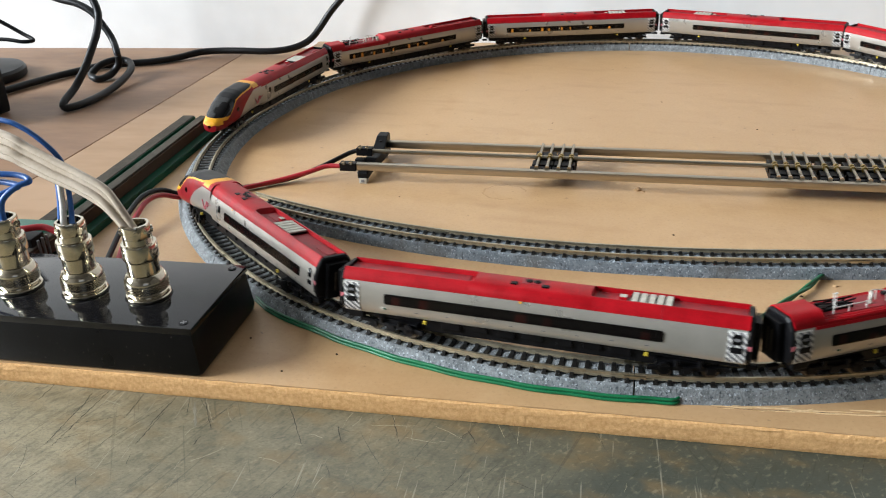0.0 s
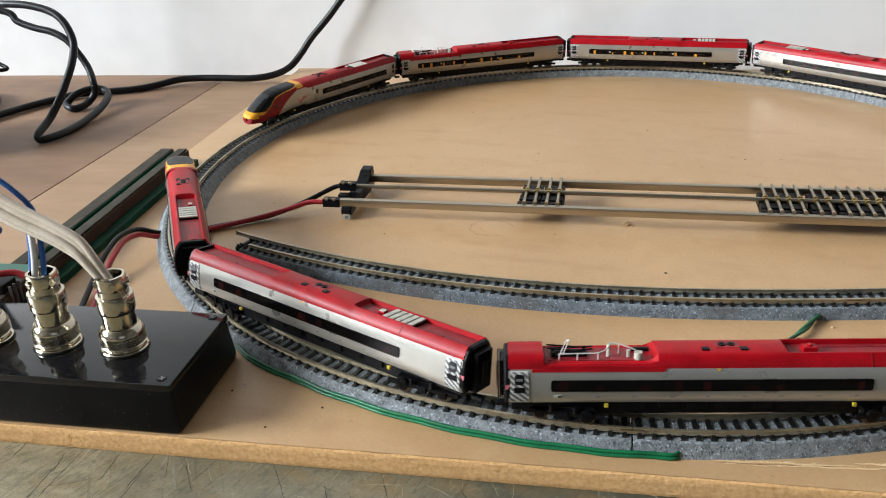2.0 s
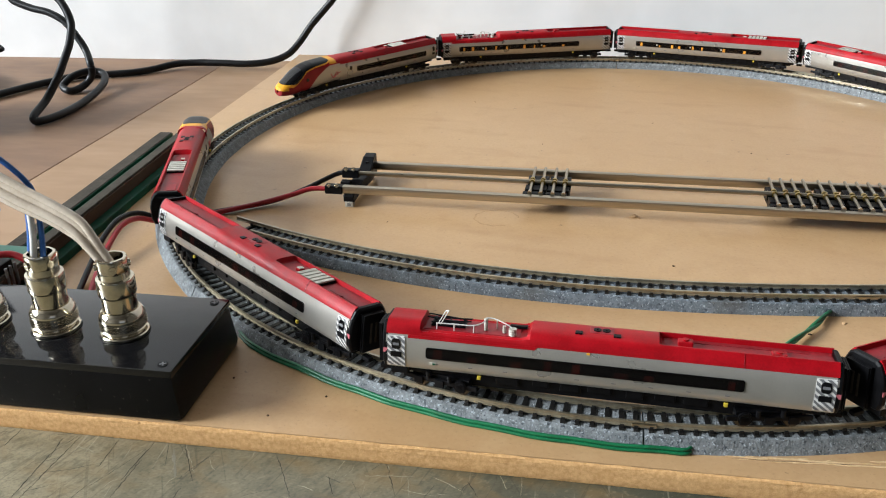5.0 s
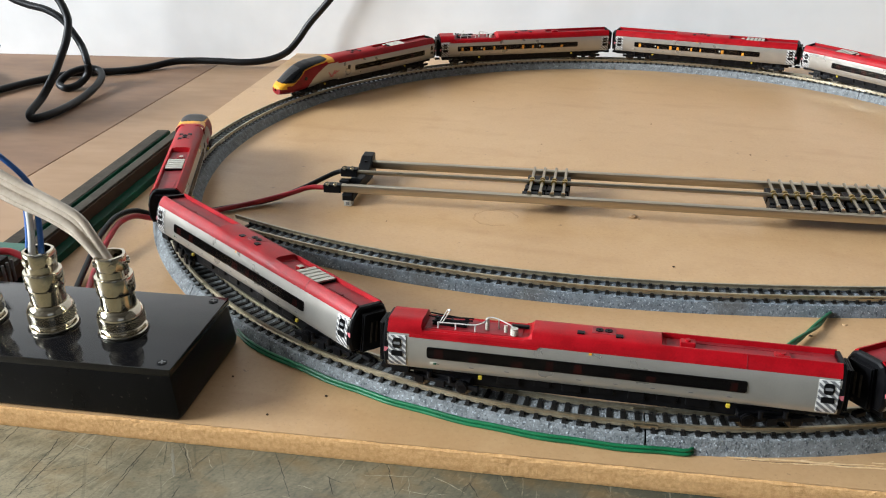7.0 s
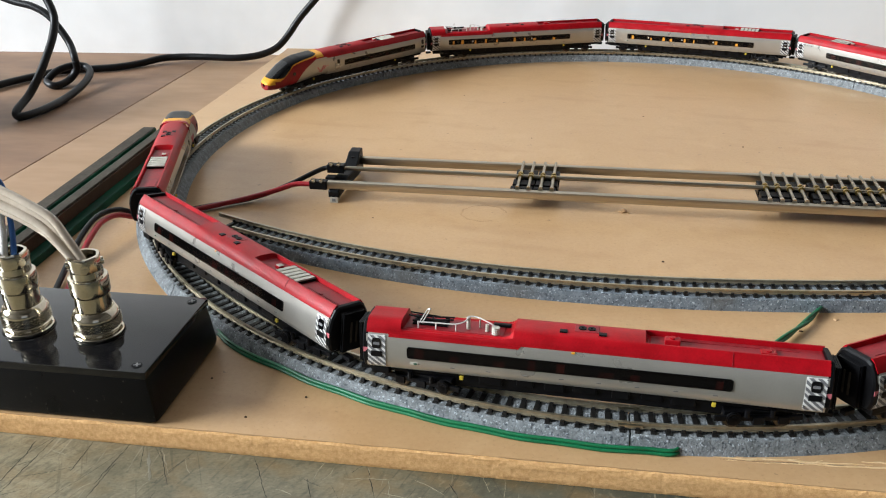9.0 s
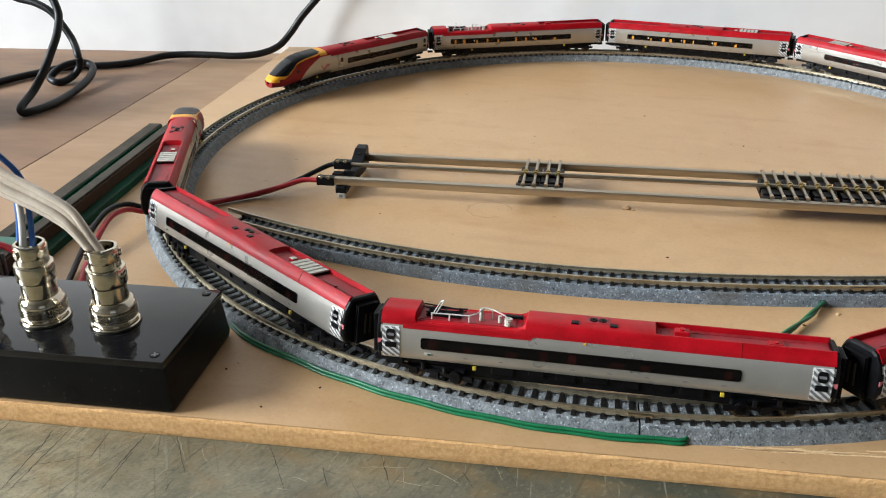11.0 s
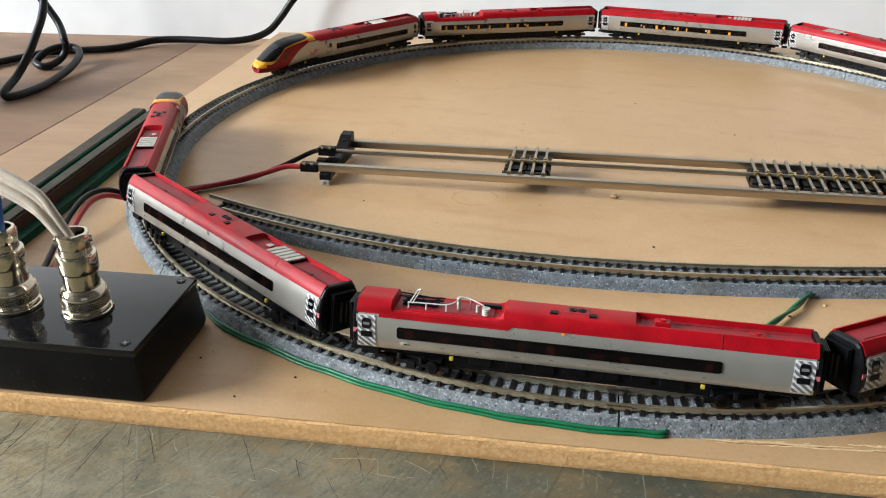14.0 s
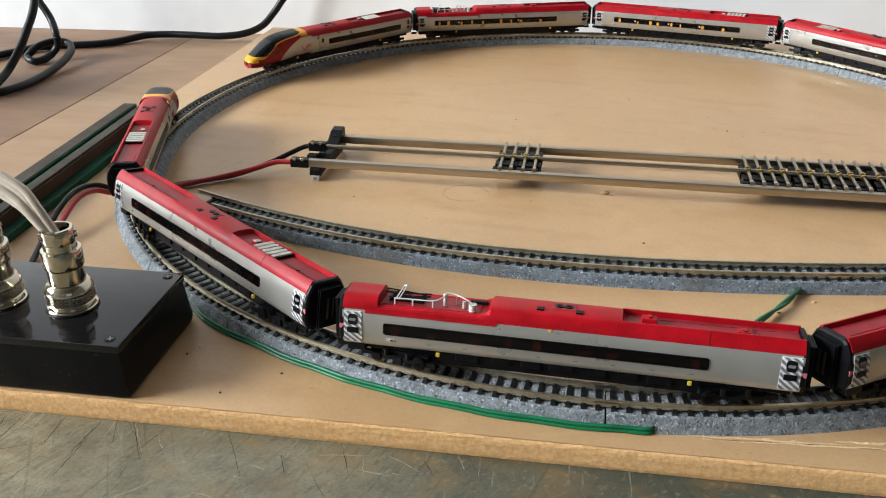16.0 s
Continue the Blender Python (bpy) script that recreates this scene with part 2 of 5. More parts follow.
M_GLASS = bpy.data.materials.new("tinted_coach_glass")
M_GLASS.use_nodes = True
_nt = M_GLASS.node_tree
_p = _nt.nodes["Principled BSDF"]
_p.inputs["Base Color"].default_value, _p.inputs["Roughness"].default_value = (0.006, 0.005, 0.005, 1), 0.12
_tr = _nt.nodes.new("ShaderNodeBsdfTransparent")
_tr.inputs[0].default_value = (0.75, 0.7, 0.66, 1)
_mx = _nt.nodes.new("ShaderNodeMixShader")
_mx.inputs[0].default_value = 0.62
_nt.links.new(_p.outputs[0], _mx.inputs[1])
_nt.links.new(_tr.outputs[0], _mx.inputs[2])
_nt.links.new(_mx.outputs[0], _nt.nodes["Material Output"].inputs[0])


# ---- mesh helpers ----
def mesh_of(bm, name, material, smooth=False):
    me = bpy.data.meshes.new(name)
    bmesh.ops.recalc_face_normals(bm, faces=bm.faces)
    bm.to_mesh(me)
    bm.free()
    me.materials.append(material)
    if smooth:
        me.polygons.foreach_set("use_smooth", [True] * len(me.polygons))
        me.set_sharp_from_angle(angle=radians(38))
    return me


def part(name, bm, material, parent=None, label="", smooth=False, m=None):
    ob = new(name, bm if isinstance(bm, bpy.types.Mesh) else mesh_of(bm, name, material, smooth))
    if parent:
        ob.parent = parent
    if m is not None:
        ob.matrix_basis = m
    return tagged(ob, label)


def thing(name, label, category, group="", kind="", m=None):
    ob = new(name)
    ob.empty_display_size = 0.01
    if m is not None:
        ob.matrix_basis = m
    return tagged(ob, label, category, group, kind)


def box(x0, x1, y0, y1, z0, z1, bevel=0.0, bm=None, m=None):
    bm = bm or bmesh.new()
    r = bmesh.ops.create_cube(bm, size=1)
    vs = r["verts"]
    for v in vs:
        v.co = Vector(((x0 + x1) / 2 + v.co.x * (x1 - x0), (y0 + y1) / 2 + v.co.y * (y1 - y0), (z0 + z1) / 2 + v.co.z * (z1 - z0)))
    if bevel:
        es = list({e for v in vs for e in v.link_edges})
        r2 = bmesh.ops.bevel(bm, geom=es, offset=bevel, segments=2, affect="EDGES", profile=0.6)
        vs = list({v for f in r2["faces"] for v in f.verts} | {v for v in vs if v.is_valid})
    if m is not None:
        bmesh.ops.transform(bm, matrix=m, verts=vs)
    return bm


def cyl(p, q, r, n=16, bm=None, r2=None):
    """A capped rod from p to q."""
    bm = bm or bmesh.new()
    p, q = Vector(p), Vector(q)
    d = q - p
    m = Matrix.Translation((p + q) / 2) @ d.to_track_quat("Z", "Y").to_matrix().to_4x4()
    bmesh.ops.create_cone(bm, cap_ends=True, segments=n, radius1=r, radius2=r if r2 is None else r2, depth=d.length, matrix=m)
    return bm


def turned(profile, n=32, bm=None):
    """A solid of revolution round z from (radius, height) pairs."""
    bm = bm or bmesh.new()
    rings = []
    for r, z in profile:
        rings.append([bm.verts.new((r * math.cos(2 * math.pi * k / n), r * math.sin(2 * math.pi * k / n), z)) for k in range(n)])
    for a, b in zip(rings, rings[1:]):
        for k in range(n):
            bm.faces.new((a[k], a[(k + 1) % n], b[(k + 1) % n], b[k]))
    bm.faces.new(rings[0][::-1])
    bm.faces.new(rings[-1])
    return bm


def loft(sections, closed=True, caps=True, bm=None):
    """Skins sections (lists of points of one length) in order."""
    bm = bm or bmesh.new()
    rings = [[bm.verts.new(p) for p in s] for s in sections]
    n = len(rings[0])
    for a, b in zip(rings, rings[1:]):
        for k in range(n if closed else n - 1):
            bm.faces.new((a[k], a[(k + 1) % n], b[(k + 1) % n], b[k]))
    if caps and closed:
        bm.faces.new(rings[0][::-1])
        bm.faces.new(rings[-1])
    return bm


def spline(points, per=10):
    """Points of a smooth curve through the given ones."""
    P = [Vector(p) for p in points]
    P = [P[0] * 2 - P[1]] + P + [P[-1] * 2 - P[-2]]
    out = []
    for i in range(1, len(P) - 2):
        for k in range(per):
            t = k / per
            a, b, c, d = P[i - 1:i + 3]
            out.append(0.5 * (2 * b + (c - a) * t + (2 * a - 5 * b + 4 * c - d) * t * t + (3 * b - a - 3 * c + d) * t ** 3))
    return out + [P[-2]]


def tube(points, r, n=10, per=10, bm=None, smooth_path=True):
    """A round wire along a smooth curve."""
    pts = spline(points, per) if smooth_path else [Vector(p) for p in points]
    secs = []
    up = Vector((0, 0, 1))
    for i, p in enumerate(pts):
        d = (pts[min(i + 1, len(pts) - 1)] - pts[max(i - 1, 0)]).normalized()
        s = d.cross(up)
        s = s.normalized() if s.length > 1e-3 else Vector((1, 0, 0))
        u = s.cross(d)
        secs.append([p + (s * math.cos(2 * math.pi * k / n) + u * math.sin(2 * math.pi * k / n)) * r for k in range(n)])
    return loft(secs, bm=bm)


# ---- the room: a white back wall, the rest unseen and dark to cut fill ----
TOP = -0.009  # height of the bench top; the track board lies on it
SKEW = radians(-6.6)  # the board and the bench stand a little askew to the track's axes


def skewed(x, y, z=0.0, a=0.0):
    return Matrix.Rotation(SKEW, 4, "Z") @ pose(x, y, z, 0, 0, a)


wall_line = Matrix.Translation((-0.285, 0.349, 0)) @ Matrix.Rotation(radians(-5.0), 4, "Z")
tagged(part("wall_north", box(-5.4, 2.8, 0, 0.12, -0.9, 2.9), M_WALL, m=wall_line), "plain white painted wall behind the bench", "wall", kind="structure")
tagged(part("wall_east", box(2.3, 2.42, -3.0, 0.6, -0.9, 2.9), M_ROOM), "unseen side wall, kept dark grey to cut fill light", "wall", kind="structure")
bm = box(-5.22, -5.1, -3.0, -2.2, -0.9, 2.9)
box(-5.22, -5.1, 0.1, 1.0, -0.9, 2.9, bm=bm)
box(-5.22, -5.1, -2.2, 0.1, -0.9, 1.1, bm=bm)
box(-5.22, -5.1, -2.2, 0.1, 2.7, 2.9, bm=bm)
tagged(part("wall_west", bm, M_ROOM), "unseen wall with an opening, kept dark grey to cut fill light", "wall", kind="structure")
bm = box(-5.22, 0.05, -3.0, -2.88, -0.9, 2.9)
box(1.45, 2.42, -3.0, -2.88, -0.9, 2.9, bm=bm)
box(0.05, 1.45, -3.0, -2.88, -0.9, 0.4, bm=bm)
box(0.05, 1.45, -3.0, -2.88, 1.7, 2.9, bm=bm)
tagged(part("wall_south", bm, M_ROOM), "unseen wall with an opening, kept dark grey to cut fill light", "wall", kind="structure")
tagged(part("ceiling", box(-5.22, 2.42, -3.0, 1.0, 2.9, 3.0), M_CEIL), "unseen ceiling, kept dark grey to cut fill light", "ceiling", kind="structure")
tagged(part("floor", box(-5.22, 2.42, -3.0, 1.0, -1.0, -0.9), M_FLOOR), "unseen floor, kept dark brown to cut bounced light", "floor", kind="structure")

# ---- the bench: a worn green top in front, bare planks behind ----
bench = thing("workbench", "old workbench with worn grey-green scratched top and bare wood planks", "workbench")
part("bench_top", box(-1.1, 1.1, -1.0, -0.2425, TOP - 0.035, TOP, 0.002), M_BENCH, bench, "worn grey-green scratched top", m=skewed(0, 0))
xs = [-1.1, -0.398, 0.12, 1.1]
for x0, x1 in zip(xs, xs[1:]):
    part("plank", box(x0 + 0.0003, x1 - 0.0003, -0.2415, 0.345, TOP - 0.03, TOP - 0.0003, 0.0008), M_PLANK if x0 < -1 else M_PLANK2, bench, m=skewed(0, 0))
rnd = random.Random(3)
SCRATCHES = [
    ('d', -0.2701, -0.2848, -0.2686, -0.2729),
    ('d', -0.2531, -0.3132, -0.2503, -0.2889),
    ('d', -0.2501, -0.3136, -0.243, -0.2764),
    ('d', -0.2287, -0.2956, -0.2273, -0.2783),
    ('d', -0.2184, -0.3119, -0.2147, -0.291),
    ('d', -0.1962, -0.3115, -0.1952, -0.3058),
    ('d', -0.2179, -0.3024, -0.2129, -0.279),
    ('d', -0.2019, -0.2811, -0.192, -0.3024),
    ('l', -0.2012, -0.2811, -0.1929, -0.2981),
    ('d', -0.1655, -0.2851, -0.1551, -0.3094),
    ('w', -0.2048, -0.2848, -0.1989, -0.3005),
    ('l', -0.2418, -0.2838, -0.2338, -0.2871),
    ('d', -0.2497, -0.2792, -0.2495, -0.2912),
    ('d', -0.1235, -0.29, -0.1186, -0.3076),
    ('l', -0.1227, -0.2917, -0.1214, -0.2972),
    ('l', -0.1147, -0.298, -0.1135, -0.3084),
    ('d', -0.0939, -0.2994, -0.0903, -0.3075),
    ('l', -0.0743, -0.2954, -0.0749, -0.3069),
    ('l', -0.1306, -0.2975, -0.1133, -0.2974),
    ('d', -0.1435, -0.298, -0.14, -0.3084),
    ('l', -0.1042, -0.3065, -0.1014, -0.3067),
]
TONE = {"d": mat("dark_scratch", srgb("23261f"), 0.8, scale=300), "l": mat("pale_scratch", srgb("98927c"), 0.7, scale=300), "w": mat("pale_smear", srgb("7f7a69"), 0.6, scale=300)}
for tone, x0, y0, x1, y1 in SCRATCHES:
    a, b = Vector((x0, y0, TOP)), Vector((x1, y1, TOP))
    side = (b - a).cross(Vector((0, 0, 1))).normalized()
    n = max(4, int((b - a).length / 0.0012))
    secs = []
    for k in range(n + 1):
        c = a.lerp(b, k / n) + side * (rnd.uniform(-0.00025, 0.00025) + 0.0006 * noise.noise(a * 50 + (b - a) * 2 * k / n))
        w = (0.0010 if tone == "w" else 0.00022) * rnd.uniform(0.3, 1.3) * (0.35 + 0.65 * math.sin(math.pi * min(1, (k + 0.3) / (n + 0.3))))
        secs.append([c - side * w + Vector((0, 0, -0.0002)), c - side * w * 0.6 + Vector((0, 0, 0.00005)), c + side * w * 0.6 + Vector((0, 0, 0.00005)), c + side * w + Vector((0, 0, -0.0002))])
    part("scratch", loft(secs), TONE[tone], bench)
rnd = random.Random(21)
FINE = {"d": mat("faint_dark_scratch", srgb("45453a"), 0.8, scale=300), "l": mat("faint_pale_scratch", srgb("a59e85"), 0.7, scale=300)}
for tone, count, lo_, hi_ in (("d", 220, 0.004, 0.034), ("l", 70, 0.002, 0.016)):
    bm = bmesh.new()
    for k in range(count):
        a = Vector((rnd.uniform(-0.34, 0.20), rnd.uniform(-0.40, -0.255), TOP))
        ang = radians(rnd.choice((62, 62, 68, 115, 104, 20, 155)) + rnd.gauss(0, 9))
        b = a + Vector((math.cos(ang), math.sin(ang), 0)) * rnd.uniform(lo_, hi_) * rnd.uniform(0.4, 1)
        side = (b - a).cross(Vector((0, 0, 1))).normalized()
        n = max(5, int((b - a).length / 0.0016))
        bow = rnd.uniform(-0.0009, 0.0009)
        secs = []
        for i in range(n + 1):
            c = a.lerp(b, i / n) + side * (bow * math.sin(math.pi * i / n) + rnd.uniform(-0.00012, 0.00012))
            w = 0.00013 * rnd.uniform(0.4, 1.5) * (0.3 + 0.7 * math.sin(math.pi * (i + 0.2) / (n + 0.4)))
            secs.append([c - side * w + Vector((0, 0, -0.0002)), c - side * w * 0.6 + Vector((0, 0, 0.00004)), c + side * w * 0.6 + Vector((0, 0, 0.00004)), c + side * w + Vector((0, 0, -0.0002))])
        loft(secs, bm=bm)
    tagged(part("fine_scratching", bm, FINE[tone], bench), kind="stuff")
for x in (-1.0, 1.0):
    for y in (-0.92, 0.25):
        part("leg", box(x - 0.04, x + 0.04, y - 0.04, y + 0.04, -0.9, TOP - 0.035, 0.004), M_PLANK, bench, m=skewed(0, 0))

# ---- the track board ----
board = thing("track_board", "thin tan hardboard sheet with rough sawn edges on the bench", "board")
bm = bmesh.new()
BX0, BX1, BY0, BY1 = -0.3205, 0.46, -0.3035, 0.3055
N = 520
rnd = random.Random(5)
prof = [(-0.0088, 0.0003), (-0.0074, 0.0), (-0.006, 0.0), (-0.0045, 0.0001), (-0.003, 0.0001), (-0.0018, 0.0003), (-0.0009, 0.0006), (-0.0001, 0.0016)]


def rough_edge(p, q, inward):
    """A sawn edge strip between two corners, with splinters and chips."""
    p, q, inward = Vector(p), Vector(q), Vector(inward)
    secs = []
    for i in range(N + 1):
        c = p.lerp(q, i / N)
        row = []
        for z, ins in prof:
            q3 = Vector((c.x * 260, c.y * 260, z * 420))
            j = rnd.uniform(-0.00006, 0.00006) + 0.00006 * noise.noise(q3) + 0.00010 * noise.noise(q3 * 0.15)
            if z > -0.001:
                j += 0.0006 * noise.noise(Vector((c.x * 95, c.y * 95, 3.0)))
            v = c + inward * (ins + j)
            row.append((v.x, v.y, z + (rnd.uniform(-0.0002, 0.0001) if z > -0.003 else 0)))
        v = c + inward * 0.004
        row.append((v.x, v.y, -0.0003))
        v = c + inward * 0.004
        row.append((v.x, v.y, -0.0088))
        secs.append(row)
    return loft(secs)


part("top_face", box(BX0 + 0.0012, BX1 - 0.0012, BY0 + 0.0012, BY1 - 0.0012, -0.0085, 0.0), M_BOARD, board, m=skewed(0, 0))
for p, q, w in (((BX0, BY0, 0), (BX1, BY0, 0), (0, 1, 0)), ((BX0, BY1, 0), (BX0, BY0, 0), (1, 0, 0)), ((BX1, BY1, 0), (BX0, BY1, 0), (0, -1, 0))):
    part("sawn_edge", rough_edge(p, q, w), M_EDGE, board, "rough sawn fibrous edge", m=skewed(0, 0))

# ---- the circle of track ----
R, RAILTOP, GAUGE = 0.2831, 0.0086, 0.0048
FOAM_TOP = 0.0056


def polar(r, a, z):
    return (r * math.cos(a), r * math.sin(a), z)


def flattened(a):
    """How far the circle of track is pushed inwards at angle a."""
    d = math.degrees(a) % 360
    return float(np.interp(d, (125, 145, 160, 172, 192, 210, 226, 245), (0, -0.0010, -0.0030, -0.0038, -0.0030, -0.0014, -0.0006, 0)))


def inner_spread(a):
    """How far the foam's inner edge reaches further in at angle a."""
    d = math.degrees(a) % 360
    return float(np.interp(d, (60, 80, 110, 143, 160, 175, 184, 194, 212, 235, 255), (0.0012, 0.0012, 0.0008, 0, -0.0018, -0.0026, -0.0034, -0.0036, -0.0024, -0.0010, 0)))


def arc_band(prof, a0, a1, n):
    """A profile of (radius, height) swept from angle a0 to a1."""
    secs = []
    for i in range(n + 1):
        a = a0 + (a1 - a0) * i / n
        f = flattened(a)
        secs.append([polar(r + f * (0 if r > R + 0.0090 else 0.6 if r > R + 0.0075 else 1) + inner_spread(a) * (1 if r < R - 0.0090 else 0.3 if r < R - 0.0075 else 0), a, z) for r, z in prof])
    return loft(secs)


circle = thing("circular_track", "circle of model railway track on grey foam ballast", "model railway track")
FOAM = [(R - 0.0096, 0.0), (R - 0.0082, FOAM_TOP - 0.0004), (R - 0.0078, FOAM_TOP), (R + 0.0078, FOAM_TOP), (R + 0.0083, FOAM_TOP - 0.0004), (R + 0.0106, 0.0)]
JOINT = math.atan2(-0.2867, -0.0314)
JOINTS = [JOINT + 2 * math.pi * k / 8 for k in range(9)]
for a0, a1 in zip(JOINTS, JOINTS[1:]):
    g = 0.0003 / R
    part("foam_bed", arc_band(FOAM, a0 + g, a1 - g, 40), M_FOAM, circle, "speckled grey foam ballast")
    for s in (-1, 1):
        c = R + s * GAUGE
        rp = [(c - 0.0008, 0.0066), (c - 0.0008, 0.0070), (c - 0.00025, 0.0072), (c - 0.00025, 0.0079), (c - 0.0005, 0.0081), (c - 0.0005, RAILTOP),
              (c + 0.0005, RAILTOP), (c + 0.0005, 0.0081), (c + 0.00025, 0.0079), (c + 0.00025, 0.0072), (c + 0.0008, 0.0070), (c + 0.0008, 0.0066)]
        part("rail", arc_band(rp, a0 + 0.5 * g, a1 - 0.5 * g, 48), M_RAIL, circle)
        j = 0.0042 / R
        jp = [(c - 0.0011, 0.0065), (c - 0.0011, 0.0078), (c - 0.0004, 0.0079), (c + 0.0004, 0.0079), (c + 0.0011, 0.0078), (c + 0.0011, 0.0065)]
        part("rail_joiner", arc_band(jp, a0 - j, a0 + j, 4), M_JOINER, circle)
ties = 350
bm = box(-0.00095, 0.00095, -0.0073, 0.0073, 0.0035, 0.0060)
for s in (-1, 1):
    for k in (-1, 1):
        box(-0.0007, 0.0007, s * GAUGE + k * 0.0011 - 0.0004, s * GAUGE + k * 0.0011 + 0.0004, 0.0058, 0.0071, bm=bm)
SLEEPER = mesh_of(bm, "sleeper", M_SLEEPER)
joined = bmesh.new()
for k in range(ties):
    a = 2 * math.pi * (k + 0.5) / ties + JOINT
    deg = math.degrees(math.atan2(math.sin(a), math.cos(a)))
    m = Matrix.Translation(polar(R + flattened(a), a, 0)) @ Matrix.Rotation(a + math.pi / 2 + random.uniform(-0.02, 0.02), 4, "Z")
    if -26 < deg < 26:
        joined.from_mesh(SLEEPER)
        bmesh.ops.transform(joined, matrix=m, verts=joined.verts[-len(SLEEPER.vertices):])
    else:
        part("sleeper", SLEEPER, None, circle, m=m)
tagged(part("sleepers", joined, M_SLEEPER, circle), kind="stuff")

# ---- the second track: a flexible length that straightens out ----
siding = thing("siding_track", "length of model track curving away inside the circle on foam", "model railway track")
x, y, th, ds = 0.093, -0.1836, -0.03, 0.0025
pts = [(x, y, th)]
while len(pts) < 136:
    kap = min(2.1, max(0.0, 1.5 - 6.0 * x))
    th += kap * ds
    x -= ds * math.cos(th)
    y += ds * math.sin(th)
    pts.append((x, y, th))
right, (x, y, th) = [], pts[0]
while x < 0.2:
    th -= 0.3 * ds
    x += ds * math.cos(th)
    y -= ds * math.sin(th)
    right.append((x, y, th))
line = right[::-1] + pts


def beside(p, off, z):
    """A point at a distance off to the far side of the siding's centre line."""
    x, y, th = p
    return (x + off * math.sin(th), y + off * math.cos(th), z)


def siding_band(prof, i0, i1):
    return loft([[beside(line[i], o, z) for o, z in prof] for i in range(i0, i1 + 1)])


cut1 = min(range(len(line)), key=lambda i: abs(line[i][0] + 0.117))
cut2 = min(range(len(line)), key=lambda i: abs(line[i][0] - 0.083))
last = len(line) - 1
fp = [(o - R, z) for o, z in FOAM]
for i0, i1 in ((0, cut2), (cut2, cut1), (cut1, last - 6)):
    part("foam_bed", siding_band(fp, i0, i1), M_FOAM2, siding, "speckled grey foam ballast")
    for s in (-1, 1):
        rp = [(o - R + s * GAUGE, z) for o, z in ((R - 0.0008, 0.0066), (R - 0.0008, 0.0070), (R - 0.00025, 0.0072), (R - 0.00025, 0.0079), (R - 0.0005, 0.0081), (R - 0.0005, RAILTOP),
              (R + 0.0005, RAILTOP), (R + 0.0005, 0.0081), (R + 0.00025, 0.0079), (R + 0.00025, 0.0072), (R + 0.0008, 0.0070), (R + 0.0008, 0.0066))]
        part("rail", siding_band(rp, i0, i1 if i1 < last - 6 else last - (0 if s > 0 else 8)), M_RAIL, siding)
        if i0:
            jp = [(s * GAUGE + o, z) for o, z in ((-0.0011, 0.0065), (-0.0011, 0.0078), (0.0011, 0.0078), (0.0011, 0.0065))]
            part("rail_joiner", siding_band(jp, i0 - 2, i0 + 2), M_JOINER, siding)
for i in range(1, last - 4, 2):
    x, y, th = line[i]
    part("sleeper", SLEEPER, None, siding, m=Matrix.Translation((x, y, 0)) @ Matrix.Rotation(-th, 4, "Z"))


# ---- the train ----
TILT = 5.1  # the coaches lean into the curve
HALF = 0.0785
PIVOT = 0.0575
SB, ST = 0.0091, 0.0227  # foot and head of the silver side above the rail


def side_y(z):
    return float(np.interp(z, (0.0091, 0.0100, 0.0118, 0.0150, 0.0190, 0.0210, 0.0227), (0.0077, 0.0083, 0.0089, 0.0092, 0.0091, 0.0088, 0.0083)))


def side_patch(outline, off, side, bm=None, thick=0.0002):
    """A thin plate that lies on the curved coach side; outline in (x, z)."""
    bm = bm or bmesh.new()
    zs = sorted({z for _, z in outline})
    lo, hi = zs[0], zs[-1]
    levels = [lo + (hi - lo) * k / 6 for k in range(7)]

    def span(z):
        xs = []
        n = len(outline)
        for i in range(n):
            (x0, z0), (x1, z1) = outline[i], outline[(i + 1) % n]
            if abs(z1 - z0) < 1e-9:
                if abs(z - z0) < 1e-9:
                    xs += [x0, x1]
            elif min(z0, z1) - 1e-9 <= z <= max(z0, z1) + 1e-9:
                xs.append(x0 + (x1 - x0) * (z - z0) / (z1 - z0))
        return min(xs), max(xs)

    levels = sorted(set(levels) | set(zs))
    front, back = [], []
    for z in levels:
        a, b = span(z)
        y = side_y(z)
        front.append([(a, side * (y + off), z), (b, side * (y + off), z)])
        back.append([(a, side * (y + off - thick), z), (b, side * (y + off - thick), z)])
    secs = [[f[0], f[1], k[1], k[0]] for f, k in zip(front, back)]
    return loft(secs, bm=bm)


def rounded(x0, x1, z0, z1, r):
    out = []
    for cx, cz, s in ((x1 - r, z1 - r, 0), (x0 + r, z1 - r, 90), (x0 + r, z0 + r, 180), (x1 - r, z0 + r, 270)):
        for k in range(4):
            a = radians(s + 30 * k)
            out.append((cx + r * math.cos(a), cz + r * math.sin(a)))
    return out


def clip(poly, ax, lim, keep_less):
    out = []
    for i in range(len(poly)):
        p, q = poly[i], poly[(i + 1) % len(poly)]
        ip, iq = (p[ax] <= lim) == keep_less, (q[ax] <= lim) == keep_less
        if ip:
            out.append(p)
        if ip != iq:
            t = (lim - p[ax]) / (q[ax] - p[ax])
            out.append((p[0] + t * (q[0] - p[0]), p[1] + t * (q[1] - p[1])))
    return out


def shell(x0, x1):
    zs = [0.0091, 0.0100, 0.0118, 0.0150, 0.0190, 0.0210, 0.0227]
    ring = [(side_y(z), z) for z in zs] + [(-side_y(z), z) for z in zs[::-1]]
    n = 6
    return loft([[(x0 + (x1 - x0) * i / n, y, z) for y, z in ring] for i in range(n + 1)])


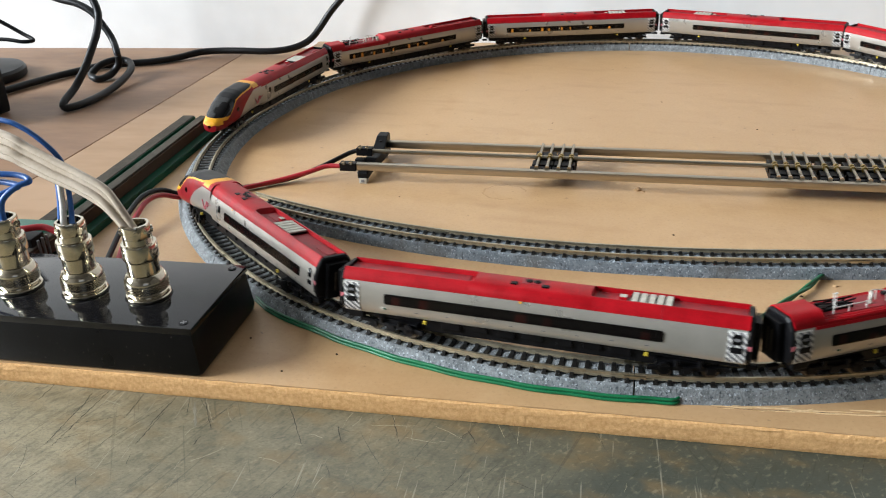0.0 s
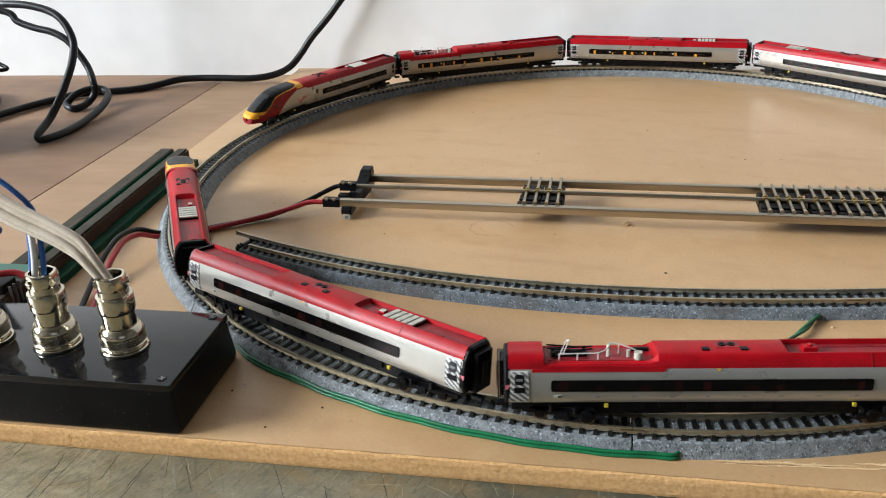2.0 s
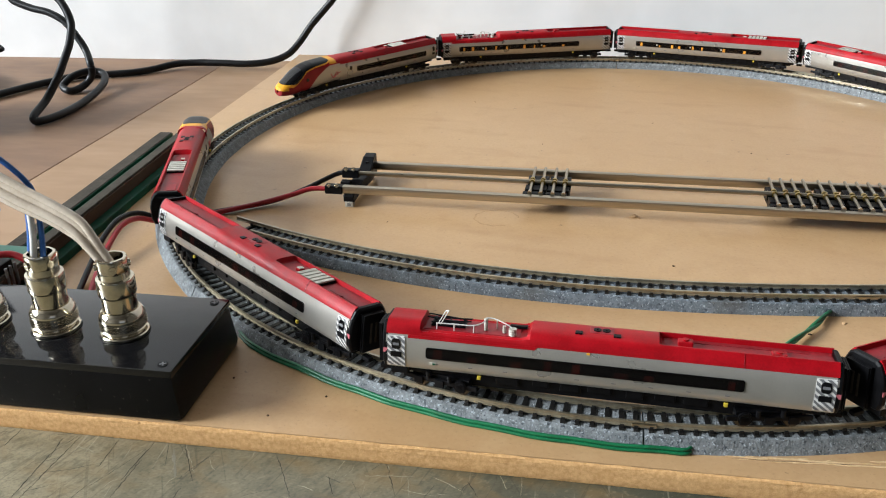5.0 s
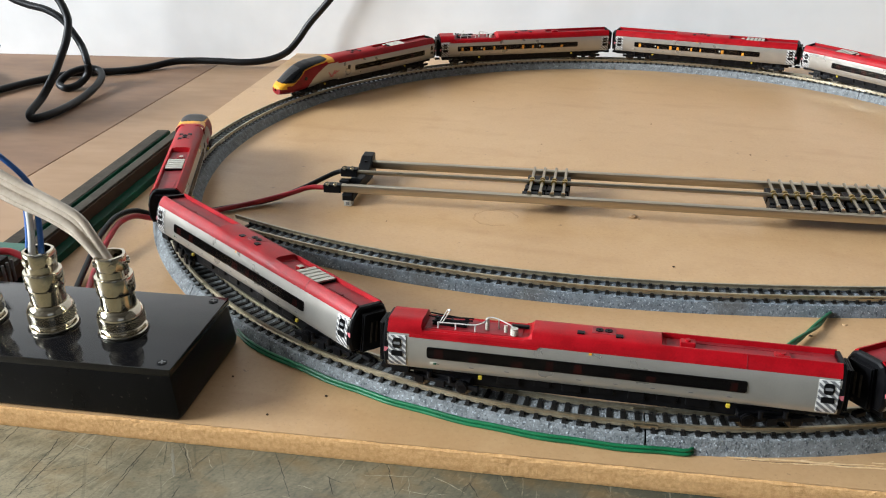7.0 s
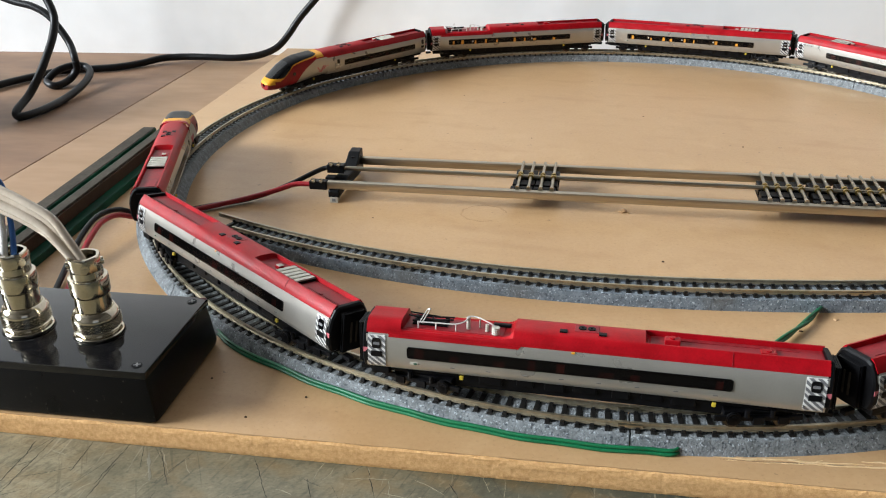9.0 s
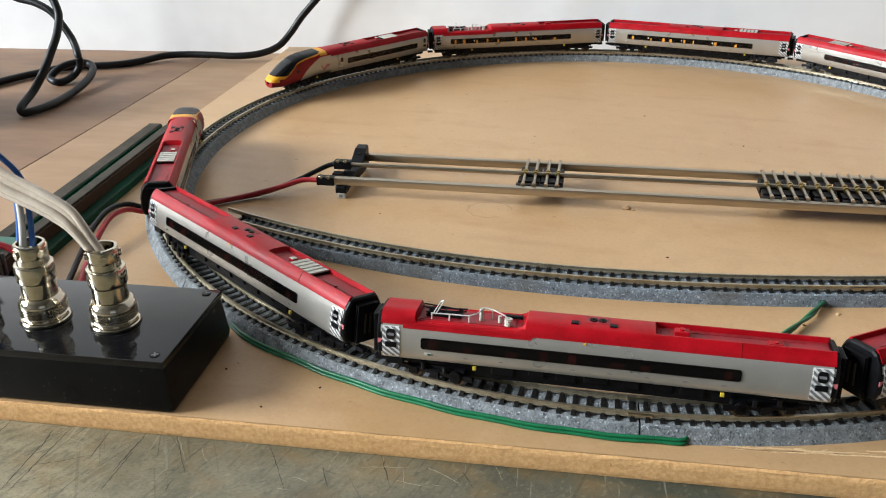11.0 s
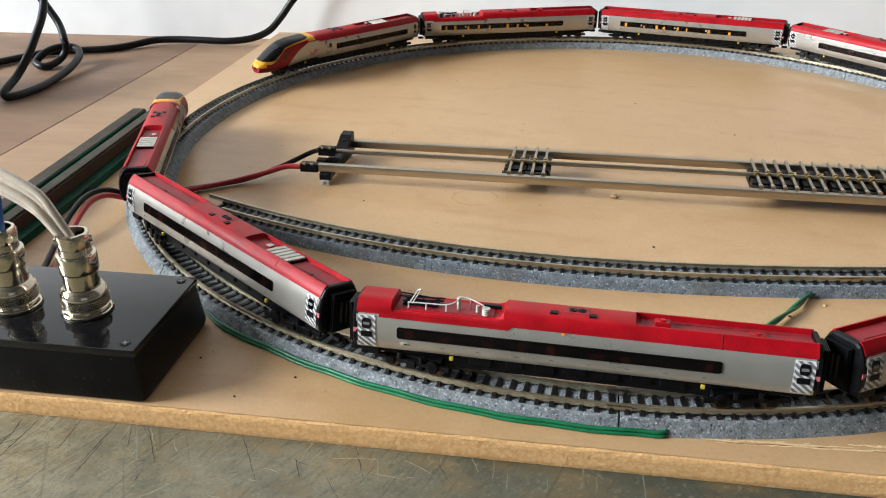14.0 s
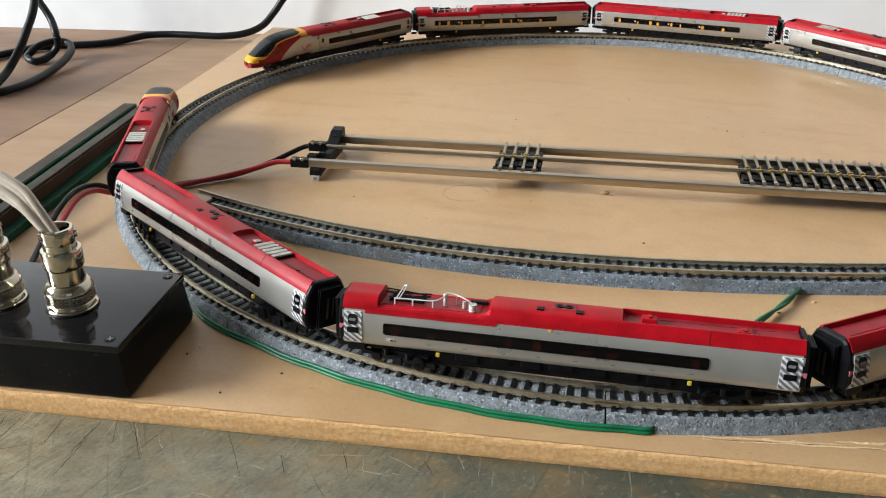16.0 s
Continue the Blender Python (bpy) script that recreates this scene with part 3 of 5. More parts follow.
def roof(stations):
    """The red roof: stations of (x, edge height, floor height)."""
    secs = []
    for x, he, hf in stations:
        half = [(0.0083, ST), (0.0081, 0.0238), (0.0074, min(he, 0.0250)), (0.0064, max(he - 0.0007, 0.0239)), (0.0057, he), (0.0051, he), (0.0048, hf - 0.0002 if hf > he else hf), (0.0025, hf)]
        if hf > he:
            half = [(0.0083, ST), (0.0081, 0.0239), (0.0075, 0.0252), (0.0066, 0.0263), (0.0057, 0.0270), (0.0050, 0.0273), (0.0042, 0.0275), (0.0025, hf)]
        ring = [(x, y, z) for y, z in half] + [(x, -y, z) for y, z in half[::-1]]
        secs.append(ring)
    return loft(secs)


def bogie(parent, x, yaw, flip_yellow=1):
    """A two-axle bogie at rail height under a coach."""
    m = pose(x, 0, 0, 0, 0, yaw)
    bm = box(-0.0115, 0.0115, -0.0052, 0.0052, 0.0036, 0.0066, 0.0003)
    for s in (-1, 1):
        box(-0.0150, 0.0150, s * 0.0057 - 0.0006, s * 0.0057 + 0.0006, 0.0032, 0.0052, 0.0003, bm=bm)
        for k in (-0.0085, 0.0, 0.0085):
            box(k - 0.0018, k + 0.0018, s * 0.0063 - 0.0006, s * 0.0063 + 0.0006, 0.0020, 0.0050, 0.0002, bm=bm)
        for k in (-0.0043, 0.0043):
            cyl((k, s * 0.0066, 0.0052), (k, s * 0.0066, 0.0080), 0.0009, 8, bm=bm)
    frame_ob = part("bogie", bm, M_BLACK, parent, m=m)
    for k in (-0.0085, 0.0085):
        for s in (-1, 1):
            w = cyl((k, s * 0.0036, 0.0031), (k, s * 0.0052, 0.0031), 0.0031, 20)
            cyl((k, s * 0.0030, 0.0031), (k, s * 0.0036, 0.0031), 0.0035, 20, bm=w)
            cyl((k, s * 0.0052, 0.0031), (k, s * 0.0056, 0.0031), 0.0014, 10, bm=w)
            part("wheel", w, M_WHEEL, frame_ob)
            if k * x < 0:  # the inner axle shows its round cover
                c = cyl((k, s * 0.0058, 0.0042), (k, s * 0.0066, 0.0042), 0.0026, 20)
                cyl((k, s * 0.0066, 0.0042), (k, s * 0.0069, 0.0042), 0.0011, 14, bm=c)
                part("axle_cover", c, M_BLACK, frame_ob)
                part("cover_ring", turned([(0.0022, 0.0), (0.0022, 0.0003), (0.0020, 0.0003), (0.0020, 0.0001)], 20), M_BLACK, frame_ob, m=Matrix.Translation((k, s * 0.0066, 0.0042)) @ Matrix.Rotation(-s * math.pi / 2, 4, "X"))


def doors(parent, x0, x1, m):
    """A pale door with diagonal grey stripes, a window and a lower panel, on both sides."""
    z0, z1 = 0.0099, 0.0221
    for s in (-1, 1):
        d = part("door", side_patch(rounded(x0, x1, z0, z1, 0.0004), 0.00025, s), M_WHITE, parent, "white door with diagonal grey stripes", m=m)
        bm = bmesh.new()
        w = x1 - x0
        for k in range(-4, 9):
            a = z0 + k * 0.0023
            quad = [(x0, a), (x1, a + s * w * 0.85), (x1, a + s * w * 0.85 + 0.0012), (x0, a + 0.0012)]
            q = clip(clip(quad, 1, z1 - 0.0002, True), 1, z0 + 0.0002, False)
            if len(q) >= 3 and max(p[1] for p in q) - min(p[1] for p in q) > 0.0003:
                side_patch(q, 0.00034, s, bm=bm, thick=0.0002)
        part("stripes", bm, M_STRIPE, d)
        c = (x0 + x1) / 2
        part("door_window", side_patch(rounded(c - 0.0017, c + 0.0017, 0.0171, 0.0211, 0.0011), 0.00050, s), M_SHINY, d)
        part("door_grab", side_patch(rounded(c - 0.0012, c + 0.0012, 0.0186, 0.0196, 0.0003), 0.00058, s), M_STRIPE, d)
        part("door_panel", side_patch(rounded(c - 0.0021, c + 0.0021, 0.0139, 0.0161, 0.0003), 0.00050, s), M_BLACK, d)


def gangway(parent, x, m):
    """The black end of a coach with its corridor door and rubbing plate."""
    s = 1 if x > 0 else -1
    bm = loft([[(x + s * dx, y * k, 0.0170 + (z - 0.0170) * k) for y, z in
                [(side_y(z), z) for z in (0.0091, 0.0118, 0.0150, 0.0190, 0.0227)] + [(0.0066, 0.0258), (0.0050, 0.0268), (-0.0050, 0.0268), (-0.0066, 0.0258)] +
                [(-side_y(z), z) for z in (0.0227, 0.0190, 0.0150, 0.0118, 0.0091)]] for dx, k in ((-0.0006, 1.005), (0.0009, 1.0), (0.0015, 0.93))])
    g = part("coach_end", bm, M_BLACK, parent, "black moulded end", m=m)
    a, b = x + s * 0.0014, x + s * 0.0028
    bm = bmesh.new()
    for y0, y1, z0, z1 in ((-0.0040, -0.0029, 0.0100, 0.0238), (0.0029, 0.0040, 0.0100, 0.0238), (-0.0029, 0.0029, 0.0224, 0.0238)):
        box(min(a, b), max(a, b), y0, y1, z0, z1, 0.0003, bm=bm)
    part("gangway", bm, M_SHINY, g)
    bm = bmesh.new()
    for k in range(4):
        a2 = x + s * (0.0013 + 0.0007 * k)
        box(min(a2, a2 + s * 0.0005), max(a2, a2 + s * 0.0005), -0.0050 + 0.0003 * (k % 2), 0.0050 - 0.0003 * (k % 2), 0.0092, 0.0246, bm=bm)
    part("bellows", bm, M_BLACK, g)
    for y in (-0.0012, 0.0012):
        part("door_glazing", box(min(a + s * 0.0026, a + s * 0.0029), max(a + s * 0.0026, a + s * 0.0029), y - 0.0004, y + 0.0004, 0.0125, 0.0210), M_GREYSTRIP, g)
    for y in (-0.0068, 0.0068):
        part("marker", box(x - 0.0009 + s * 0.0002, x + 0.0009 + s * 0.0002, y * 1.31 - 0.0003, y * 1.31 + 0.0003, 0.0152, 0.0170), M_PINK, g)
    part("coupler", box(min(x, x + s * 0.0045), max(x, x + s * 0.0045), -0.0012, 0.0012, 0.0045, 0.0062, 0.0003), M_BLACK, parent)


def yellow_bits(parent, m, xs):
    for x, s in xs:
        part("yellow_box", box(x - 0.0007, x + 0.0007, s * 0.0083 - 0.0005, s * 0.0083 + 0.0005, 0.0074, 0.0088, 0.0002), M_LEMON, parent, "small yellow axle-end fitting", m=m)


def windows(parent, x0, x1, m, seats, amber):
    n = 12 if amber else 9
    for s in (-1, 1):
        base = part("window_recess", side_patch(rounded(x0, x1, 0.0142, 0.0187, 0.0009), 0.00018, s), M_BLACK, parent, m=m)
        for k in range(n):
            c = x0 + (x1 - x0) * (k + 0.5) / n + random.uniform(-0.002, 0.002)
            # Red patches are seats; amber and pale ones imitate light, laid over the glass.
            if random.random() < seats:
                h = random.uniform(0.0020, 0.0036)
                w = random.uniform(0.0008, 0.0018) * (0.7 if amber else 1.5)
                part("seat", side_patch([(c - w, 0.0145), (c + w, 0.0145), (c + w * 0.8, 0.0145 + h), (c - w, 0.0145 + h)], 0.00055 if amber else 0.00026, s, thick=0.0001), M_AMBERSPOT if amber else M_SEAT, base)
                if amber and k % 3 == 0:
                    part("pale_light_spot", side_patch(rounded(c + 0.0018, c + 0.0030, 0.0158, 0.0172, 0.0004), 0.00055, s, thick=0.0001), M_GRILLE, base)
        part("window_glass", side_patch(rounded(x0 + 0.0002, x1 - 0.0002, 0.0143, 0.0186, 0.0009), 0.00042, s, thick=0.00008), M_GLASS, base, "dark tinted continuous glazing")


def roof_kit(parent, m, hatches, fans, top):
    for x, y in hatches:
        part("roof_hatch", box(x - 0.0013, x + 0.0013, y - 0.0011, y + 0.0011, top - 0.0011, top + 0.0004, 0.0001), M_BLACK, parent, m=m)
    for x in fans:
        part("fan_plate", box(x - 0.0042, x + 0.0042, -0.0030, 0.0026, top - 0.0006, top + 0.00025, 0.0002), M_REDWELL, parent, m=m)
        for k in (-0.0016, 0.0016):
            bm = cyl((x + k, 0, top + 0.0002), (x + k, 0, top + 0.0006), 0.0014, 16)
            cyl((x + k, 0, top + 0.0006), (x + k, 0, top + 0.0009), 0.0004, 8, bm=bm)
            part("fan", bm, M_BLACK, parent, m=m)


def underframe(parent, m, x0=-0.0765, x1=0.0765):
    bm = box(-0.0470, 0.0470, -0.0050, 0.0050, 0.0028, 0.0092, 0.0006)
    box(x0, x1, -0.0055, 0.0055, 0.0066, 0.0094, 0.0003, bm=bm)
    for k in range(7):
        a = -0.038 + 0.0112 * k
        box(a, a + 0.0085 - 0.0012 * (k % 3), -0.0061, 0.0061, 0.0050 + 0.0006 * (k % 2), 0.0088, 0.0005, bm=bm)
    part("underframe", bm, M_BLACK, parent, "black underframe with equipment boxes", m=m)
    for a, b in ((-0.0775, -0.0705), (0.0705, 0.0775)):
        if x0 <= a and b <= x1 + 0.002:
            part("end_skirt", box(a, b, -0.0074, 0.0074, 0.0060, 0.0092, 0.0006), M_BLACK, parent, m=m)


def side_marks(parent, m, x0, x1):
    """Small panel lines, a data panel and an orange lamp on the silver side and cantrail."""
    for s in (-1, 1):
        bm = bmesh.new()
        for k in range(9):
            x = x0 + (x1 - x0) * (k + 0.5) / 9
            side_patch(rounded(x - 0.0008, x + 0.0008, 0.0118, 0.0121, 0.0001), 0.00012, s, bm=bm, thick=0.0001)
        part("vent_slots", bm, M_STRIPE, parent, m=m)
        panel = part("data_panel", side_patch(rounded(x1 - 0.0066, x1 - 0.0038, 0.0116, 0.0127, 0.0001), 0.0002, s), M_GRILLE, parent, "pale panel with a green mark", m=m)
        part("green_mark", side_patch(rounded(x1 - 0.0063, x1 - 0.0051, 0.0118, 0.0125, 0.0001), 0.0003, s), M_GREEN, panel)
        part("door_lamp", side_patch(rounded(0.004, 0.0051, 0.0220, 0.0226, 0.0001), 0.0003, s), M_YELLOW, parent, m=m)


def standard_coach(flip, amber):
    ob = thing("coach", "red-roofed silver-grey model railway coach with black window band", "railway coach", "coaches of the train")
    B = pose(0, 0, 0, TILT) @ pose(0, 0, 0, 0, 0, 180 if flip else 0)
    part("body", shell(-HALF, HALF), M_SILVER, ob, "silver-grey painted side", smooth=True, m=B)
    W, D = (0.0272, 0.0253), (0.0272, 0.0278)
    part("roof", roof([(-HALF, *W), (-0.0232, *W), (-0.0222, 0.0272, 0.0258), (-0.0215, *D), (0.0245, *D), (0.0252, 0.0272, 0.0268), (0.0262, *W), (HALF, *W)]), M_RED, ob, "bright red roof with raised edge fairings", smooth=True, m=B)
    for a, b in ((-HALF + 0.001, -0.0518), (0.0275, HALF - 0.001)):
        bm = box(a, b, -0.0046, 0.0046, 0.0252, 0.0255)
        box(a, b - 0.004, 0.0020, 0.0023, 0.0254, 0.0257, bm=bm)
        box((a + b) / 2, (a + b) / 2 + 0.0012, 0.0016, 0.0026, 0.0254, 0.0261, bm=bm)
        part("roof_well", bm, M_REDWELL, ob, "dull dark red recessed roof panel", m=B)
    part("cooler_recess", box(-0.0358, -0.0225, -0.0046, 0.0046, 0.0252, 0.0255), M_REDWELL, ob, m=B)
    bm = box(-0.0345, -0.0315, -0.0010, 0.0018, 0.0254, 0.0268, 0.0003)
    part("roof_box", bm, M_RED, ob, m=B)
    part("roof_box_lid", box(-0.0342, -0.0318, -0.0008, 0.0015, 0.0268, 0.0271), M_GRILLE, ob, m=B)
    g = part("roof_grille", box(-0.0512, -0.0356, -0.0046, 0.0046, 0.0253, 0.0264, 0.0002), M_BLACK, ob, "pale slatted roof grille", m=B)
    for k in range(5):
        a = -0.0509 + k * 0.0031
        part("slat", box(a, a + 0.0023, -0.0045, 0.0045, 0.0263, 0.0270, 0.0001), M_GRILLE, g)
    roof_kit(ob, B, [(0.0085, 0.0030), (-0.0038, 0.0030)], [0.0015], 0.0277)
    windows(ob, -0.0493, 0.0606, B, 0.75, amber)
    doors(ob, HALF - 0.0072, HALF - 0.0006, B)
    doors(ob, -HALF + 0.0006, -HALF + 0.0072, B)
    side_marks(ob, B, -0.05, 0.066)
    finish(ob, B)
    return ob


def roof_seams(ob, B, xs):
    """Fine moulding lines across the roof's flanks."""
    for x in xs:
        bm = bmesh.new()
        for s in (-1, 1):
            prof_s = [(0.00845, 0.0229), (0.00822, 0.0239), (0.00752, 0.0251), (0.00655, 0.0266), (0.00585, 0.02722)]
            loft([[(x, s * y, z), (x + 0.00018, s * y, z), (x + 0.00018, s * (y - 0.0006), z - 0.0004), (x, s * (y - 0.0006), z - 0.0004)] for y, z in prof_s], bm=bm)
        part("roof_seam", bm, M_REDWELL, ob, m=B)


def finish(ob, B):
    roof_seams(ob, B, (-0.0480,))
    underframe(ob, B)
    gangway(ob, HALF, B)
    gangway(ob, -HALF, B)
    bogie(ob, PIVOT, -11.7)
    bogie(ob, -PIVOT, 11.7)
    yellow_bits(ob, B, [(0.0435, 1), (-0.0435, 1), (0.0435, -1), (-0.0435, -1)])


def pantograph_coach(flip, amber):
    ob = thing("pantograph_coach", "red-roofed silver model coach with folded roof pantograph", "railway coach", "coaches of the train")
    B = pose(0, 0, 0, TILT) @ pose(0, 0, 0, 0, 0, 180 if flip else 0)
    part("body", shell(-HALF, HALF), M_SILVER, ob, "silver-grey painted side", smooth=True, m=B)
    W, D, P, E = (0.0272, 0.0253), (0.0272, 0.0278), (0.0243, 0.0242), (0.0265, 0.0274)
    part("roof", roof([(-HALF, *W), (-0.0212, *W), (-0.0202, 0.0272, 0.0258), (-0.0195, *D), (0.0230, *D), (0.0255, 0.0262, 0.0272), (0.0270, 0.0250, 0.0246), (0.0290, *P),
                       (0.0640, *P), (0.0655, *P), (0.0660, *E), (HALF, *E)]), M_RED, ob, "bright red roof with a low pantograph well", smooth=True, m=B)
    bm = box(-HALF + 0.001, -0.0215, -0.0046, 0.0046, 0.0252, 0.0255)
    box(-0.070, -0.028, -0.0024, -0.0021, 0.0254, 0.0257, bm=bm)
    part("roof_well", bm, M_REDWELL, ob, "dull dark red recessed roof panel", m=B)
    part("roof_well", box(0.0295, 0.0650, -0.0048, 0.0048, 0.0241, 0.02445), M_REDWELL, ob, m=B)
    for x in (-0.0285, -0.0600):
        bm = box(x - 0.0026, x + 0.0026, -0.0012, 0.0024, 0.0254, 0.0276 if x > -0.05 else 0.0262, 0.0004)
        cyl((x, 0.0006, 0.0260), (x, 0.0006, 0.0282 if x > -0.05 else 0.0266), 0.0010, 12, bm=bm)
        part("roof_box", bm, M_RED, ob, m=B)
    roof_kit(ob, B, [(0.0085, 0.0030), (-0.0050, 0.0030)], [0.0005], 0.0277)
    # the folded current collector and its insulated busbar
    base = part("pantograph", box(0.0500, 0.0630, -0.0030, 0.0022, 0.0244, 0.0252, 0.0003), M_BLACK, ob, "black folded pantograph on its base", m=B)
    for y in (-0.0024, 0.0016):
        part("arm", cyl((0.0630, y, 0.0258), (0.0480, y * 0.5 - 0.0004, 0.0268), 0.00035, 8), M_BLACK, base)
        part("arm", cyl((0.0500, y, 0.0260), (0.0645, y * 0.7, 0.0276), 0.0003, 8), M_BLACK, base)
        part("foot", cyl((0.0620, y, 0.0250), (0.0620, y, 0.0262), 0.0006, 8), M_BLACK, base)
        part("foot", cyl((0.0510, y, 0.0250), (0.0510, y, 0.0262), 0.0006, 8), M_BLACK, base)
    part("cross_link", cyl((0.0560, -0.0026, 0.0262), (0.0560, 0.0018, 0.0262), 0.0004, 8), M_BLACK, base)
    for x in (0.0600, 0.0590):
        part("contact_strip", cyl((x, 0.0040, 0.0262), (x + 0.0005 - 0.0030, 0.0006, 0.0305), 0.0002, 8), M_WIRE_W, base, "pale raised collector strip")
    part("contact_strip", cyl((0.0573, 0.0008, 0.0303), (0.0564, 0.0012, 0.0307), 0.00035, 8), M_WIRE_W, base)
    bus = part("busbar", tube([(0.0605, 0.0045, 0.0268), (0.0560, 0.0045, 0.0269), (0.0520, 0.0045, 0.0270), (0.0470, 0.0045, 0.0271), (0.0440, 0.0036, 0.0277), (0.0422, 0.0020, 0.0288)], 0.00024, 8, 5), M_WIRE_W, ob, "white roof busbar", m=B)
    for x in (0.0602, 0.0537, 0.0464):
        part("post", cyl((x, 0.0045, 0.0243), (x, 0.0045, 0.0270), 0.0003, 8), M_WIRE_W, bus)
    part("bar", tube([(0.0424, 0.0012, 0.0292), (0.0395, 0.0012, 0.0292), (0.0345, 0.0030, 0.0282), (0.0325, 0.0036, 0.0272)], 0.00024, 8, 5), M_WIRE_W, bus)
    for x, y, h, r in ((0.0424, 0.0016, 0.0292, 0.0008), (0.0385, -0.0005, 0.0286, 0.0003), (0.0355, 0.0022, 0.0272, 0.0007), (0.0322, 0.0038, 0.0272, 0.0015)):
        prof_i = []
        k = 0
        z = 0.0243
        while z < h:
            prof_i.append((r * (1.0 if k % 2 else 0.82), z))
            z += 0.0004
            k += 1
        part("insulator", turned(prof_i, 12), M_GRILLE, bus, "ribbed grey insulator", m=pose(x, y, 0))
    part("isolator_box", box(0.0275, 0.0340, -0.0036, -0.0018, 0.0246, 0.0257, 0.0003), M_BLACK, bus)
    for sd in (-1, 1):
        part("roof_skirt", side_patch([(0.0235, 0.0217), (0.0702, 0.0217), (0.0702, 0.0228), (0.0225, 0.0228)], 0.0002, sd), M_RED, ob, "lower red edge beside the pantograph", m=B)
    windows(ob, -0.0488, 0.0634, B, 0.75, amber)
    doors(ob, HALF - 0.0072, HALF - 0.0006, B)
    doors(ob, -HALF + 0.0006, -HALF + 0.0072, B)
    side_marks(ob, B, -0.05, 0.066)
    finish(ob, B)
    return ob


NOSE0, NOSE1 = 0.030, 0.0850


